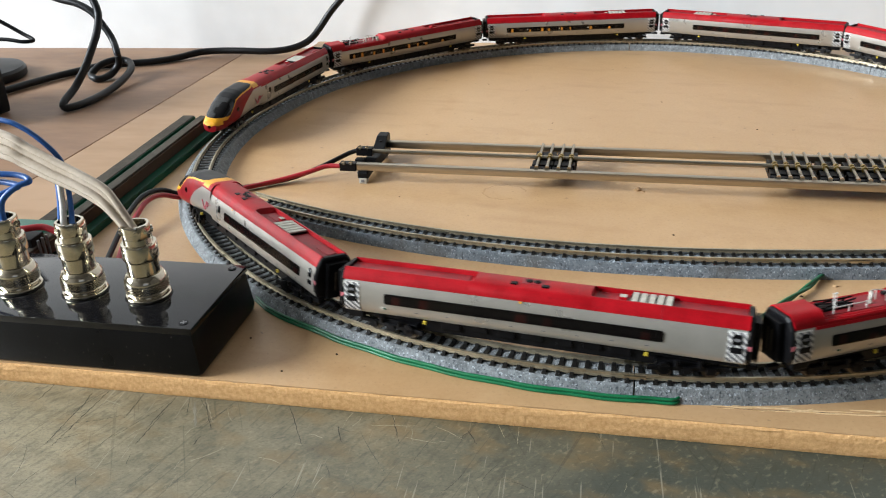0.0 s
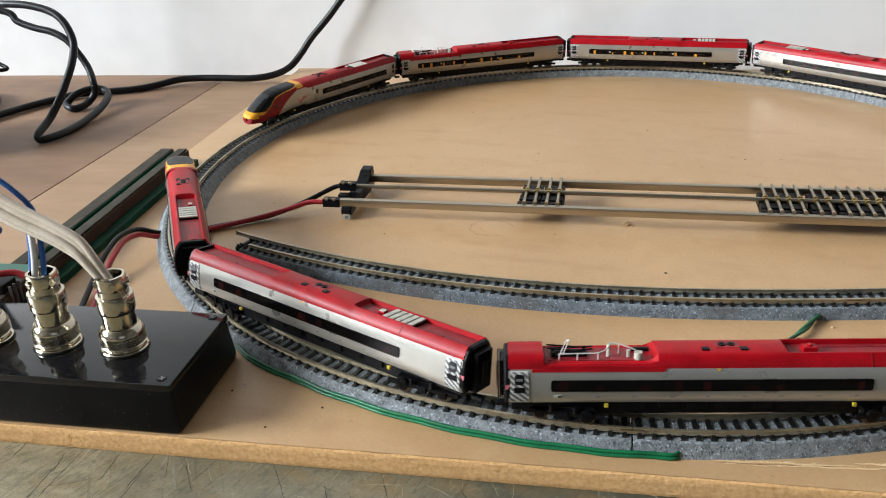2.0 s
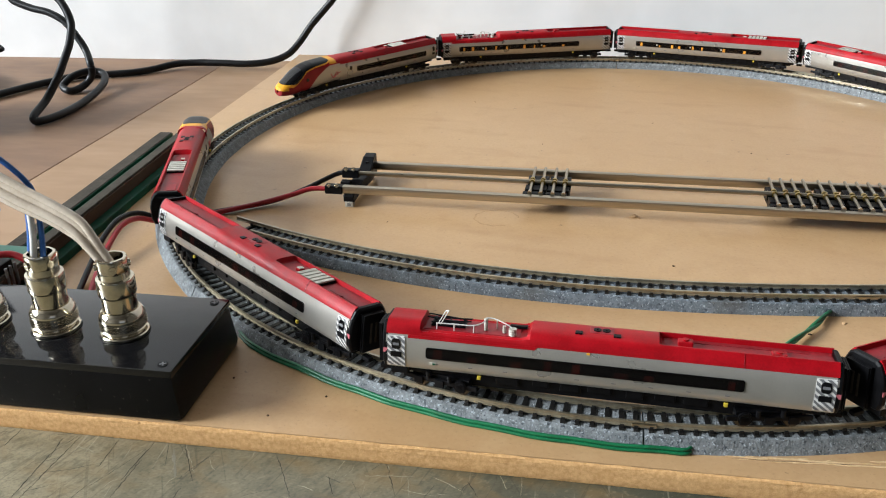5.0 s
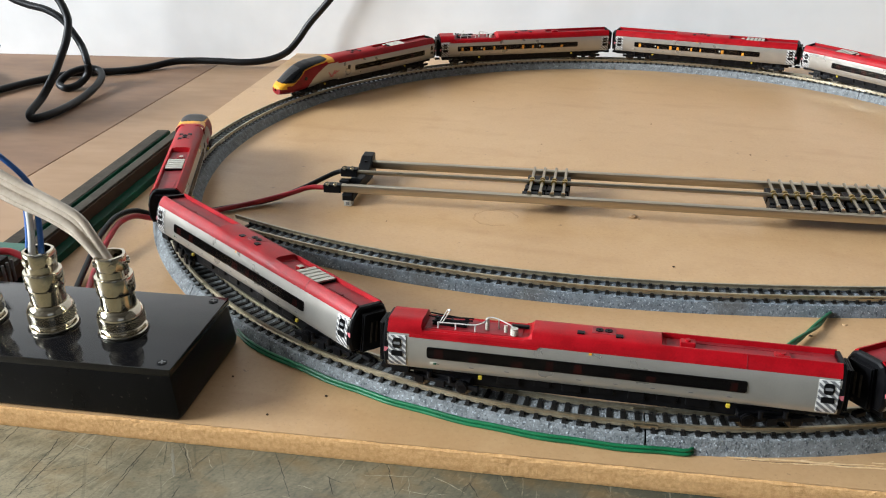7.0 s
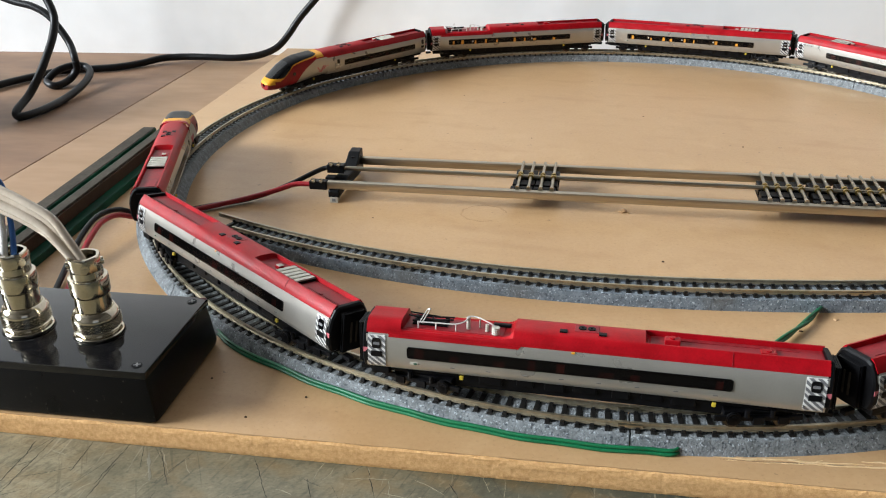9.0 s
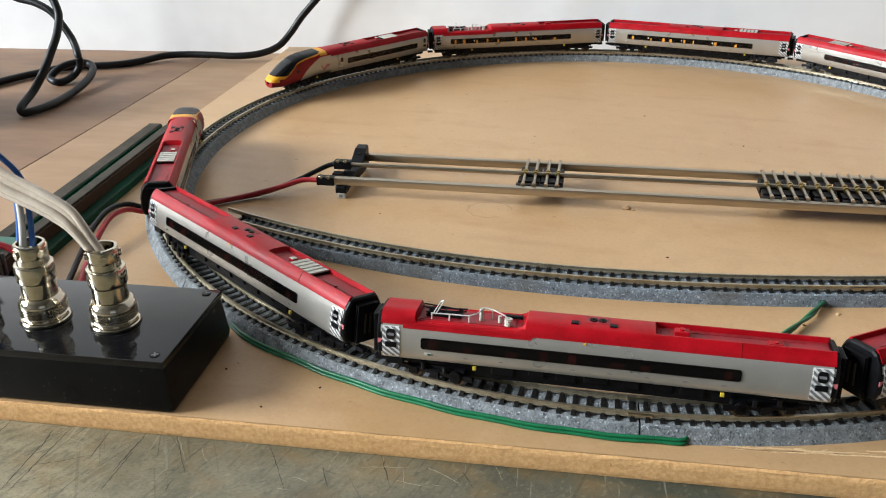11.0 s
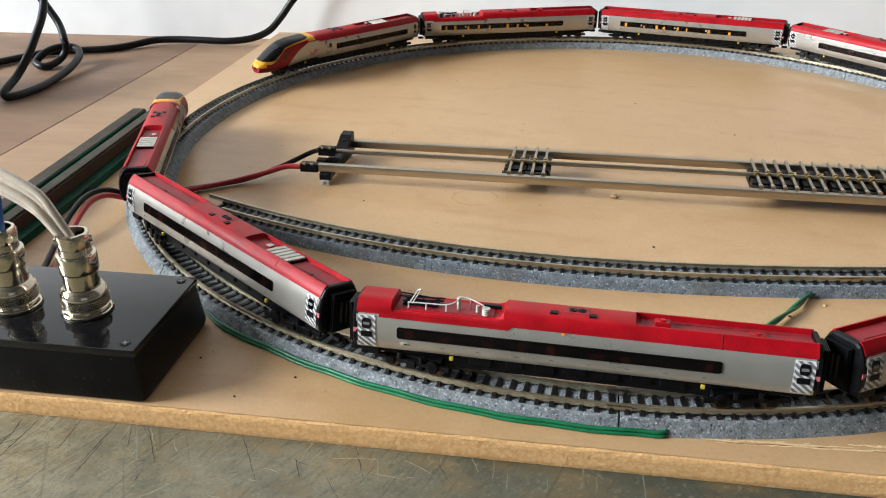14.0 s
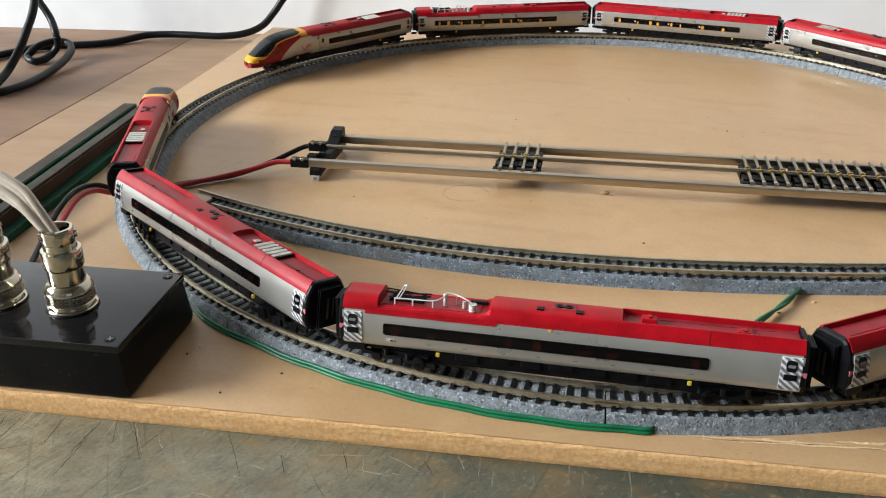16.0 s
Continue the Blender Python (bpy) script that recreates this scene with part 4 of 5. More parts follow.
def driving_car(flip):
    ob = thing("driving_car", "streamlined red, yellow and silver model driving car with black windscreen", "railway coach", "coaches of the train")
    B = pose(0, 0, 0, TILT) @ pose(0, 0, 0, 0, 0, 180 if flip else 0)
    part("body", shell(-HALF, NOSE0), M_SILVER, ob, "silver-grey painted side", smooth=True, m=B)
    W, D = (0.0272, 0.0253), (0.0272, 0.0278)
    part("roof", roof([(-HALF, *W), (-0.0155, *W), (-0.0147, 0.0272, 0.0266), (-0.0135, *D), (NOSE0, *D)]), M_RED, ob, "bright red roof with raised edge fairings", smooth=True, m=B)
    for a, b in ((-HALF + 0.001, -0.0478), (-0.0306, -0.0158)):
        bm = box(a, b, -0.0046, 0.0046, 0.0252, 0.0255)
        box(a + 0.003, a + 0.012, -0.0034, 0.0010, 0.0254, 0.0258, bm=bm)
        part("roof_well", bm, M_REDWELL, ob, "dull dark red recessed roof panel", m=B)
    g = part("roof_grille", box(-0.0470, -0.0312, -0.0046, 0.0046, 0.0253, 0.0264, 0.0002), M_BLACK, ob, "pale slatted roof grille", m=B)
    for k in range(5):
        a = -0.0467 + k * 0.0031
        part("slat", box(a, a + 0.0023, -0.0045, 0.0045, 0.0263, 0.0270, 0.0001), M_GRILLE, g)
    part("roof_box", box(-0.0290, -0.0262, -0.0030, -0.0006, 0.0254, 0.0268, 0.0003), M_RED, ob, m=B)
    part("roof_box_lid", box(-0.0288, -0.0264, -0.0028, -0.0008, 0.0268, 0.0271), M_GRILLE, ob, m=B)
    roof_kit(ob, B, [(0.0030, 0.0026), (0.0110, 0.0026), (0.0110, -0.0024)], [0.0065], 0.0277)
    # the moulded nose, split by colour
    us = [k / 170 for k in range(171)] + [1.012]
    n = 168
    secs = []
    for u in us:
        x = NOSE0 + (NOSE1 - NOSE0) * u
        top = float(np.interp(u, (0, 0.2, 0.45, 0.55, 0.64, 0.72, 0.80, 0.88, 0.94, 1.0, 1.012), (0.0278, 0.0278, 0.0273, 0.0264, 0.0248, 0.0226, 0.0197, 0.0166, 0.0145, 0.0122, 0.0098)))
        low = float(np.interp(u, (0, 0.25, 0.5, 0.85, 1, 1.012), (0.0091, 0.0085, 0.0062, 0.0042, 0.0050, 0.0075)))
        w = float(np.interp(u, (0, 0.3, 0.55, 0.75, 0.85, 0.92, 0.97, 1, 1.012), (0.0092, 0.0092, 0.0091, 0.0087, 0.0080, 0.0072, 0.0063, 0.0050, 0.0012)))
        sec = []
        e = float(np.interp(u, (0, 0.5, 1), (4.0, 3.2, 2.4)))
        for k in range(n):
            q = -1 + 4 * k / n if k < n // 2 else 3 - 4 * k / n
            zr = q * (1.5 - 0.5 * q * q)
            yy = w * max(0.0, 1 - abs(zr) ** e) ** (1 / e) * (1 if k < n // 2 else -1)
            zz = (top + low) / 2 + (top - low) / 2 * zr
            sec.append((x, yy, zz, (zz - low) / (top - low), u))
        secs.append(sec)
    groups = {}
    for i in range(len(us) - 1):
        for k in range(n):
            q = (secs[i][k], secs[i][(k + 1) % n], secs[i + 1][(k + 1) % n], secs[i + 1][k])
            t = sum(v[3] for v in q) / 4
            u = sum(v[4] for v in q) / 4
            d = (1 - u) * (NOSE1 - NOSE0)
            zc = sum(v[2] for v in q) / 4
            edge = float(np.interp(d, (0.0, 0.005, 0.012, 0.018, 0.022, 0.042, 0.046), (0.80, 0.58, 0.58, 0.72, 0.85, 0.93, 0.98)))
            rim_w = float(np.interp(d, (0.0, 0.008, 0.020, 0.040), (0.05, 0.036, 0.034, 0.045)))
            if zc > 0.0142 and t > edge and d <= 0.0195:
                key = "windscreen"
            elif t > edge and 0.0195 < d <= 0.0460:
                key = "cab_roof"
            elif d < 0.0055 and 0.0098 < zc < 0.0150 or zc > 0.0120 and t > edge - rim_w and d < 0.046 or t > 0.84 and 0.0445 < d < 0.0515:
                key = "nose_lip" if d < 0.0090 else "yellow_line"
            elif d > 0.0380 and t > 0.80:
                key = "nose_roof"
            elif d < 0.025 + 0.030 * max(0, t) ** 1.9:
                key = "nose"
            else:
                key = "cab_side"
            groups.setdefault(key, []).append([v[:3] for v in q])
    looks = {"nose_lip": (M_YELLOW, "yellow nose lip"), "yellow_line": (M_YELLOW, "yellow line round the cab"), "cab_roof": (M_CABROOF, "satin black cab roof"),
             "windscreen": (M_SHINY, "glossy black windscreen"), "nose_roof": (M_RED, "bright red roof"), "nose": (M_NOSERED, "red nose with shade darkened into its colour"), "cab_side": (M_SILVER, "silver-grey cab side")}
    for key, quads in groups.items():
        bm = bmesh.new()
        for q in quads:
            bm.faces.new([bm.verts.new(p) for p in q])
        bmesh.ops.remove_doubles(bm, verts=bm.verts, dist=1e-6)
        bmesh.ops.solidify(bm, geom=bm.faces[:], thickness=0.0003)
        part(key, bm, looks[key][0], ob, looks[key][1], smooth=True, m=B)
    for s in (-1, 1):
        part("headlight", turned([(0.0, 0.0), (0.0009, 0.0), (0.0008, 0.0006), (0.0, 0.0008)][1:3], 12), M_WHITE, ob, m=B @ pose(NOSE1 - 0.0075, s * 0.0050, 0.0112, 0, 70, s * 35))
        part("cab_window", side_patch(rounded(0.0610, 0.0638, 0.0146, 0.0172, 0.0012), 0.0001, s, thick=0.0010), M_SHINY, ob, m=B)
        # a loose swirl of pink strokes on the cab side
        bm = bmesh.new()
        for x0, z0, x1, z1, w in ((0.0395, 0.0172, 0.0365, 0.0128, 0.0005), (0.0365, 0.0128, 0.0335, 0.0178, 0.0005), (0.0350, 0.0150, 0.0290, 0.0172, 0.0004), (0.0390, 0.0132, 0.0340, 0.0140, 0.0004), (0.0330, 0.0150, 0.0322, 0.0176, 0.0004)):
            side_patch([(x0, z0), (x0 + w * 1.6, z0), (x1 + w * 1.6, z1), (x1, z1)], 0.0005, s, bm=bm, thick=0.0006)
        part("pink_motif", bm, M_PINK, ob, "faint pink brush-stroke motif", m=B)
        d = part("crew_door_window", side_patch(rounded(0.0175, 0.0200, 0.0165, 0.0200, 0.0009), 0.0003, s), M_SHINY, ob, m=B)
        part("door_outline", side_patch([(0.0222, 0.0100), (0.0224, 0.0100), (0.0224, 0.0222), (0.0222, 0.0222)], 0.0001, s), M_STRIPE, ob, m=B)
        part("rear_door_window", side_patch(rounded(-0.0760, -0.0735, 0.0172, 0.0212, 0.0009), 0.0003, s), M_SHINY, ob, m=B)
        part("rear_door_panel", side_patch(rounded(-0.0762, -0.0733, 0.0140, 0.0160, 0.0003), 0.0003, s), M_SHINY, ob, m=B)
    windows(ob, -0.066, 0.0125, B, 0.4, False)
    side_marks(ob, B, -0.066, 0.0125)
    underframe(ob, B, -0.0765, 0.058)
    gangway(ob, -HALF, B)
    bogie(ob, PIVOT if not flip else -PIVOT, -11.7 if not flip else 11.7)
    bogie(ob, -PIVOT if not flip else PIVOT, 11.7 if not flip else -11.7)
    yellow_bits(ob, B, [(-0.0435, 1), (-0.0435, -1), (0.0435, 1), (0.0435, -1)])
    return ob


STEP = math.degrees(2 * math.asin(0.1657 / 2 / R))
NEAR, FAR = -99.55, 67.6  # resting angles of the third and of the eighth car
CARS = [  # each car, its resting angle, its share of the leading half's way and of the slack in the couplings
    (driving_car(False), NEAR - 2 * STEP - 0.5, 1.0, 0.55),
    (standard_coach(False, False), NEAR - STEP - 0.35, 1.0, 0.55),
    (pantograph_coach(False, False), NEAR, 1.0, 1.0),
    (standard_coach(False, False), NEAR + STEP, 1.0, 1.0),
    (standard_coach(False, False), NEAR + 1.985 * STEP, 0.8, 1.0),
    (standard_coach(True, False), FAR - 1.985 * STEP, 0.2, 0.0),
    (standard_coach(False, False), FAR - STEP, 0.0, 0.0),
    (standard_coach(True, True), FAR, 0.0, 0.0),
    (pantograph_coach(True, True), FAR + STEP, 0.0, 0.0),
    (driving_car(True), FAR + 2 * STEP + 0.1, 0.0, 0.0),
]
# degrees still to go before the train rests: its leading and its trailing half, whose couplings close up
RUN_T = [0, 0.5, 1, 1.5, 2, 2.5, 3, 3.5, 4, 4.5, 5.0, 16.0]
RUN_LEAD = [30.2, 23.6, 18.2, 13.5, 10.1, 7.62, 5.06, 2.7, 0.86, 0.12, 0.0, 0.0]
RUN_TAIL = [27.85, 21.3, 15.9, 11.4, 8.15, 5.85, 3.6, 1.9, 0.72, 0.12, 0.0, 0.0]

RUN_SLACK = [0.9, 0.7, 0.45, 0.2, 0.04, 0.0, 0.0, 0.0, 0.0, 0.0, 0.0, 0.0]


def glide(ts, vs, t):
    """A smooth value between rows."""
    i = max(k for k in range(len(ts)) if ts[k] <= t + 1e-9)
    if i >= len(ts) - 1:
        return vs[-1]

    def slope(k):
        if k <= 0:
            return (vs[1] - vs[0]) / (ts[1] - ts[0])
        if k >= len(ts) - 1:
            return 0.0
        return (vs[k + 1] - vs[k - 1]) / (ts[k + 1] - ts[k - 1])

    h = ts[i + 1] - ts[i]
    if h > 2:
        return vs[i]
    s = (t - ts[i]) / h
    return ((1 + 2 * s) * (1 - s) ** 2 * vs[i] + s * (1 - s) ** 2 * h * slope(i) + s * s * (3 - 2 * s) * vs[i + 1] + s * s * (s - 1) * h * slope(i + 1))


def on_track(deg):
    """A coach whose two bogies sit on the rails, leaning a little more where the track is canted."""
    h = math.asin(PIVOT / R)
    p, q = [Vector(polar(R + flattened(radians(deg) + k * h), radians(deg) + k * h, RAILTOP)) for k in (-1, 1)]
    d = q - p
    cant = float(np.interp(deg % 360, (150, 180, 196, 214, 228, 250, 265), (0, -3.0, -3.0, 2.4, 3.6, 1.2, 0)))
    return Matrix.Translation((p + q) / 2) @ Matrix.Rotation(math.atan2(d.y, d.x) - math.pi, 4, "Z") @ Matrix.Rotation(radians(cant), 4, "X")


def motions():
    for ob, rest, lead_share, slack in CARS:
        rows = []
        for k in range(51):
            t = k * 0.1
            togo = lead_share * glide(RUN_T, RUN_LEAD, t) + (1 - lead_share) * glide(RUN_T, RUN_TAIL, t) - slack * glide(RUN_T, RUN_SLACK, t)
            rows.append((t, on_track(rest + togo)))
        rows.append((16.0, on_track(rest)))
        walk(ob, rows)


# ---- the black control box and its plugs ----
BOX = skewed(0, 0)
cbox = thing("control_box", "black plastic project box with glossy lid on the board", "control box")
bx0, bx1, by0, by1, bh = -0.2935, -0.1690, -0.3015, -0.2450, 0.0222
bm = box(bx0, bx1, by0, by1, 0.0, bh - 0.0022, 0.0030)
for v in bm.verts:
    if v.co.z < 0.008:  # the mould's draft: a slightly wider foot
        v.co.x += 0.0016 if v.co.x > -0.23 else -0.0016
        v.co.y += 0.0009 if v.co.y > -0.27 else -0.0009
part("case", bm, M_BOX, cbox, "matt black moulded case", smooth=True, m=BOX)
part("lid", box(bx0 + 0.0002, bx1 - 0.0002, by0 + 0.0002, by1 - 0.0002, bh - 0.0030, bh, 0.0004), M_LID, cbox, "glossy dusty black lid", smooth=True, m=BOX)
for x in (bx0 + 0.005, bx1 - 0.0052):
    for y in (by0 + 0.0045, by1 - 0.0042):
        s = part("screw", turned([(0.0019, bh - 0.0012), (0.0019, bh + 0.00025), (0.0015, bh + 0.0003)], 16), M_BLACK, cbox, m=BOX @ pose(x, y, 0))
        bm = box(-0.0013, 0.0013, -0.0003, 0.0003, bh + 0.0002, bh + 0.00045)
        box(-0.0003, 0.0003, -0.0013, 0.0013, bh + 0.0002, bh + 0.00046, bm=bm)
        part("screw_slot", bm, M_STRIPE, s, m=pose(0, 0, 0, 0, 0, 25))


def plug(m):
    """A nickel-plated round multi-pin plug screwed into its socket."""
    ob = thing("round_plug", "nickel-plated round cable plug with knurled ring on the box", "cable plug", "plugs on the control box", m=m)
    part("socket", turned([(0.0104, 0.0), (0.0106, 0.0004), (0.0106, 0.0013), (0.0102, 0.0017), (0.0088, 0.0018), (0.0088, 0.0034)], 40), M_CHROME, ob, smooth=True)
    part("washer", turned([(0.0110, -0.0001), (0.0110, 0.0003)], 40), M_BLACK, ob)
    ring = part("knurled_ring", turned([(0.0088, 0.0030), (0.0098, 0.0031), (0.0100, 0.0034), (0.0096, 0.0038), (0.0096, 0.0078), (0.0100, 0.0081), (0.0100, 0.0088), (0.0096, 0.0096), (0.0085, 0.0114), (0.0079, 0.0117), (0.0076, 0.0114)], 48), M_CHROME, ob, smooth=True)
    vs, fs = [], []
    n, rows, z0, dz = 38, 7, 0.0038, 0.00058
    for j in range(rows - 1):
        for k in range(n):
            a, h = 2 * math.pi * (k + 0.5 * (j % 2)) / n, math.pi / n
            z = z0 + dz * (j + 0.5)
            b = len(vs)
            for aa, zz, r in ((a, z - dz, 0.0093), (a + h, z, 0.0093), (a, z + dz, 0.0093), (a - h, z, 0.0093), (a, z, 0.0104)):
                vs.append((r * math.cos(aa), r * math.sin(aa), min(max(zz, z0), z0 + dz * rows)))
            fs += [(b + q, b + (q + 1) % 4, b + 4) for q in range(4)]
    me = bpy.data.meshes.new("knurling")
    me.from_pydata(vs, [], fs)
    me.materials.append(M_CHROME)
    part("knurling", me, M_CHROME, ring, "diamond knurling")
    part("barrel", turned([(0.0074, 0.0112), (0.0074, 0.0178), (0.0071, 0.0180), (0.0071, 0.0183), (0.0081, 0.0185), (0.0082, 0.0188), (0.0082, 0.0250), (0.0080, 0.0255), (0.0068, 0.0258), (0.0066, 0.0284)], 40), M_CHROME, ob, smooth=True)
    bm = bmesh.new()
    secs = []
    for r, z in ((0.0061, 0.0278), (0.0064, 0.0283), (0.0064, 0.0335), (0.0061, 0.0342), (0.0050, 0.0342), (0.0048, 0.0300)):
        secs.append([(r * (1.0 + 0.06 * abs(math.cos(3 * a))) * math.cos(a), r * (1.0 + 0.06 * abs(math.cos(3 * a))) * math.sin(a), z) for a in [2 * math.pi * k / 36 for k in range(36)]])
    clamp = part("cable_clamp", loft(secs, bm=bm), M_CHROME, ob, smooth=True)
    for a in (-150, -60, 30, 120):
        c, s = math.cos(radians(a)), math.sin(radians(a))
        sc = cyl((c * 0.0056, s * 0.0056, 0.0308), (c * 0.0074, s * 0.0074, 0.0308), 0.0016, 14)
        box(-0.0002, 0.0002, -0.0010, 0.0010, -0.0002, 0.0002, bm=sc, m=Matrix.Translation((c * 0.0074, s * 0.0074, 0.0308)) @ Matrix.Rotation(radians(a), 4, "Z"))
        part("clamp_screw", sc, M_CHROME, clamp, smooth=True)
    return ob


SMALL = Matrix.Diagonal((0.89, 0.89, 0.97, 1))
p1 = plug(BOX @ pose(-0.1998, -0.2768, bh, 0, 0, 0) @ SMALL)
copy_thing(p1, BOX @ pose(-0.2292, -0.2772, bh, 0, 0, 35))
copy_thing(p1, BOX @ pose(-0.2608, -0.2770, bh, 0, 0, -20))
TOPZ = bh + 0.0335


def lead(name, label, paths, category="cable"):
    """One cable or a bundle: each path is (points, radius, material, part name)."""
    if len(paths) == 1:
        pts, r, ma, _ = paths[0]
        return tagged(part(name, tube(pts, r, 12), ma, smooth=True), label, category)
    ob = thing(name, label, category)
    for pts, r, ma, nm in paths:
        part(nm, tube(pts, r, 12), ma, ob, smooth=True)
    return ob


LOW = [(-0.2420, -0.2508, 0.0606), (-0.2475, -0.2492, 0.0636), (-0.2543, -0.2475, 0.0668), (-0.2671, -0.2445, 0.0713), (-0.2780, -0.2415, 0.0754), (-0.2881, -0.2390, 0.0787), (-0.3300, -0.2260, 0.0840), (-0.4000, -0.1900, 0.0740)]
HIGH = [(-0.2345, -0.2515, 0.0625), (-0.2401, -0.2490, 0.0698), (-0.2506, -0.2465, 0.0754), (-0.2616, -0.2435, 0.0799), (-0.2737, -0.2405, 0.0854), (-0.2855, -0.2380, 0.0909), (-0.3300, -0.2240, 0.1000), (-0.4000, -0.1880, 0.0860)]


def sheath(u, dy):
    """One strand of the flat milky bundle, u of the way from its lower to its upper edge."""
    mouth = (-0.2340 + 0.0050 * u, -0.2528 + dy * 0.8, TOPZ - 0.004)
    run = [Vector(a).lerp(Vector(b), u) + Vector((0, dy, 0)) for a, b in zip(LOW, HIGH)]
    return [mouth] + [tuple(p) for p in run] + [(-0.4900, -0.1500 + u * 0.006, 0.0300), (-0.5600, -0.1200 + u * 0.012, -0.0065), (-0.6400, -0.0900 + u * 0.014, -0.0068)]


lead("sheathed_cable", "milky translucent cable of several strands arching out of a plug", [(sheath(u, dy), r, M_CLEAR, "sheath") for u, dy, r in ((0.13, 0.0006, 0.0017), (0.40, -0.0010, 0.0018), (0.66, 0.0003, 0.0018), (0.90, -0.0004, 0.0016))])
c2 = (-0.2610, -0.2488)


def riser(dx, dy, lift, along=0.0):
    return [(c2[0] + dx, c2[1] + dy, TOPZ - 0.004), (c2[0] + dx * 0.9, -0.2455 + dy, 0.0610), (-0.2624 + dx * 0.8, -0.2415 + dy, 0.0701), (-0.2647 + dx * 0.6, -0.2380 + dy, 0.0781 + lift * 0.4), (-0.2715 + dx * 0.3, -0.2365 + dy, 0.0862 + lift),
            (-0.2788, -0.2355 + dy, 0.0917 + lift), (-0.2866, -0.2345 + dy, 0.0941 + lift), (-0.3100, -0.2280 + dy, 0.0965 + lift), (-0.3500, -0.2150 + dy, 0.0930 + lift), (-0.4300, -0.1760, 0.0560 + lift), (-0.5200, -0.1400 + along, 0.0050), (-0.6000, -0.1000 + along, -0.0078)]


lead("blue_and_white_leads", "blue and white insulated leads rising from a plug", [(riser(0.0022, -0.0002, 0.0), 0.0011, M_BWIRE, "blue_lead"), (riser(-0.0038, 0.0012, -0.0105, 0.004), 0.0011, M_BWIRE, "blue_lead"), (riser(-0.0010, -0.0014, -0.0110, 0.008), 0.0013, M_WIRE_W, "white_lead")])
c1 = (-0.2908, -0.2452)
lead("looped_blue_leads", "blue insulated leads looping low over a plug", [
    ([(c1[0] + 0.001, c1[1] - 0.001, TOPZ - 0.004), (c1[0] + 0.002, c1[1], 0.062), (c1[0] + 0.008, c1[1] + 0.003, 0.0675), (c1[0] + 0.0125, c1[1] + 0.006, 0.0690), (c1[0] + 0.006, c1[1] + 0.009, 0.0705), (c1[0] - 0.012, c1[1] + 0.010, 0.0710), (-0.34, -0.22, 0.066), (-0.42, -0.19, 0.030), (-0.50, -0.16, -0.007)], 0.0013, M_BWIRE, "blue_lead"),
    ([(c1[0] - 0.002, c1[1] + 0.001, TOPZ - 0.004), (c1[0] - 0.002, c1[1] + 0.002, 0.062), (c1[0] + 0.003, c1[1] + 0.005, 0.0650), (c1[0] + 0.006, c1[1] + 0.008, 0.0662), (c1[0] - 0.004, c1[1] + 0.011, 0.0668), (-0.31, -0.232, 0.0668), (-0.34, -0.215, 0.062), (-0.42, -0.185, 0.030), (-0.50, -0.155, -0.007)], 0.0013, M_BWIRE, "blue_lead")])

# ---- feed wires from the roller stand under the track to the box ----
RR = Matrix.Translation((-0.1705, -0.052, 0)) @ Matrix.Rotation(radians(-7.6), 4, "Z")


def rr(u, v, z):
    return tuple(RR @ Vector((u, v, z)))


red = [rr(-0.012, -0.012, 0.0095), rr(-0.022, -0.0125, 0.0090), (-0.2060, -0.0650, 0.0062), (-0.2250, -0.0712, 0.0030), (-0.2480, -0.0838, 0.0022), (-0.2640, -0.0905, 0.0016), (-0.2760, -0.0962, 0.0028), (-0.2835, -0.1040, 0.0075), (-0.2862, -0.1180, 0.0098),
       (-0.2858, -0.1360, 0.0082), (-0.2840, -0.1560, 0.0040), (-0.2790, -0.1800, 0.0018), (-0.2720, -0.2020, 0.0030), (-0.2690, -0.2150, 0.0060)]
blk = [rr(-0.004, 0.0075, 0.0130), rr(-0.012, 0.0075, 0.0115), (-0.1990, -0.0540, 0.0060), (-0.2180, -0.0652, 0.0022), (-0.2420, -0.0782, 0.0020), (-0.2620, -0.0872, 0.0016), (-0.2760, -0.0925, 0.0034), (-0.2850, -0.0998, 0.0090), (-0.2892, -0.1150, 0.0118),
       (-0.2900, -0.1340, 0.0100), (-0.2890, -0.1540, 0.0050), (-0.2850, -0.1800, 0.0018), (-0.2800, -0.2020, 0.0030), (-0.2760, -0.2150, 0.0060)]
lead("feed_wires", "red and black wire pair running over the board", [(red, 0.0015, M_RWIRE, "red_wire"), (blk, 0.0015, M_CABLE, "black_wire")])

# ---- roller stand: three steel bars with black roller carriages ----
stand = thing("roller_stand", "steel-bar rolling stand with black end block and rollers", "rolling stand", m=RR)
for v, u0 in ((-0.012, -0.002), (0.031, 0.004)):
    part("bar", box(u0, 0.46, v - 0.0020, v + 0.0020, 0.0076, 0.0122, 0.0007), M_STEEL, stand, "brushed steel bar", smooth=True)
part("round_bar", cyl((-0.001, 0.0075, 0.0130), (0.46, 0.0075, 0.0130), 0.0013, 24), M_STEEL, stand, "thin round steel bar", smooth=True)
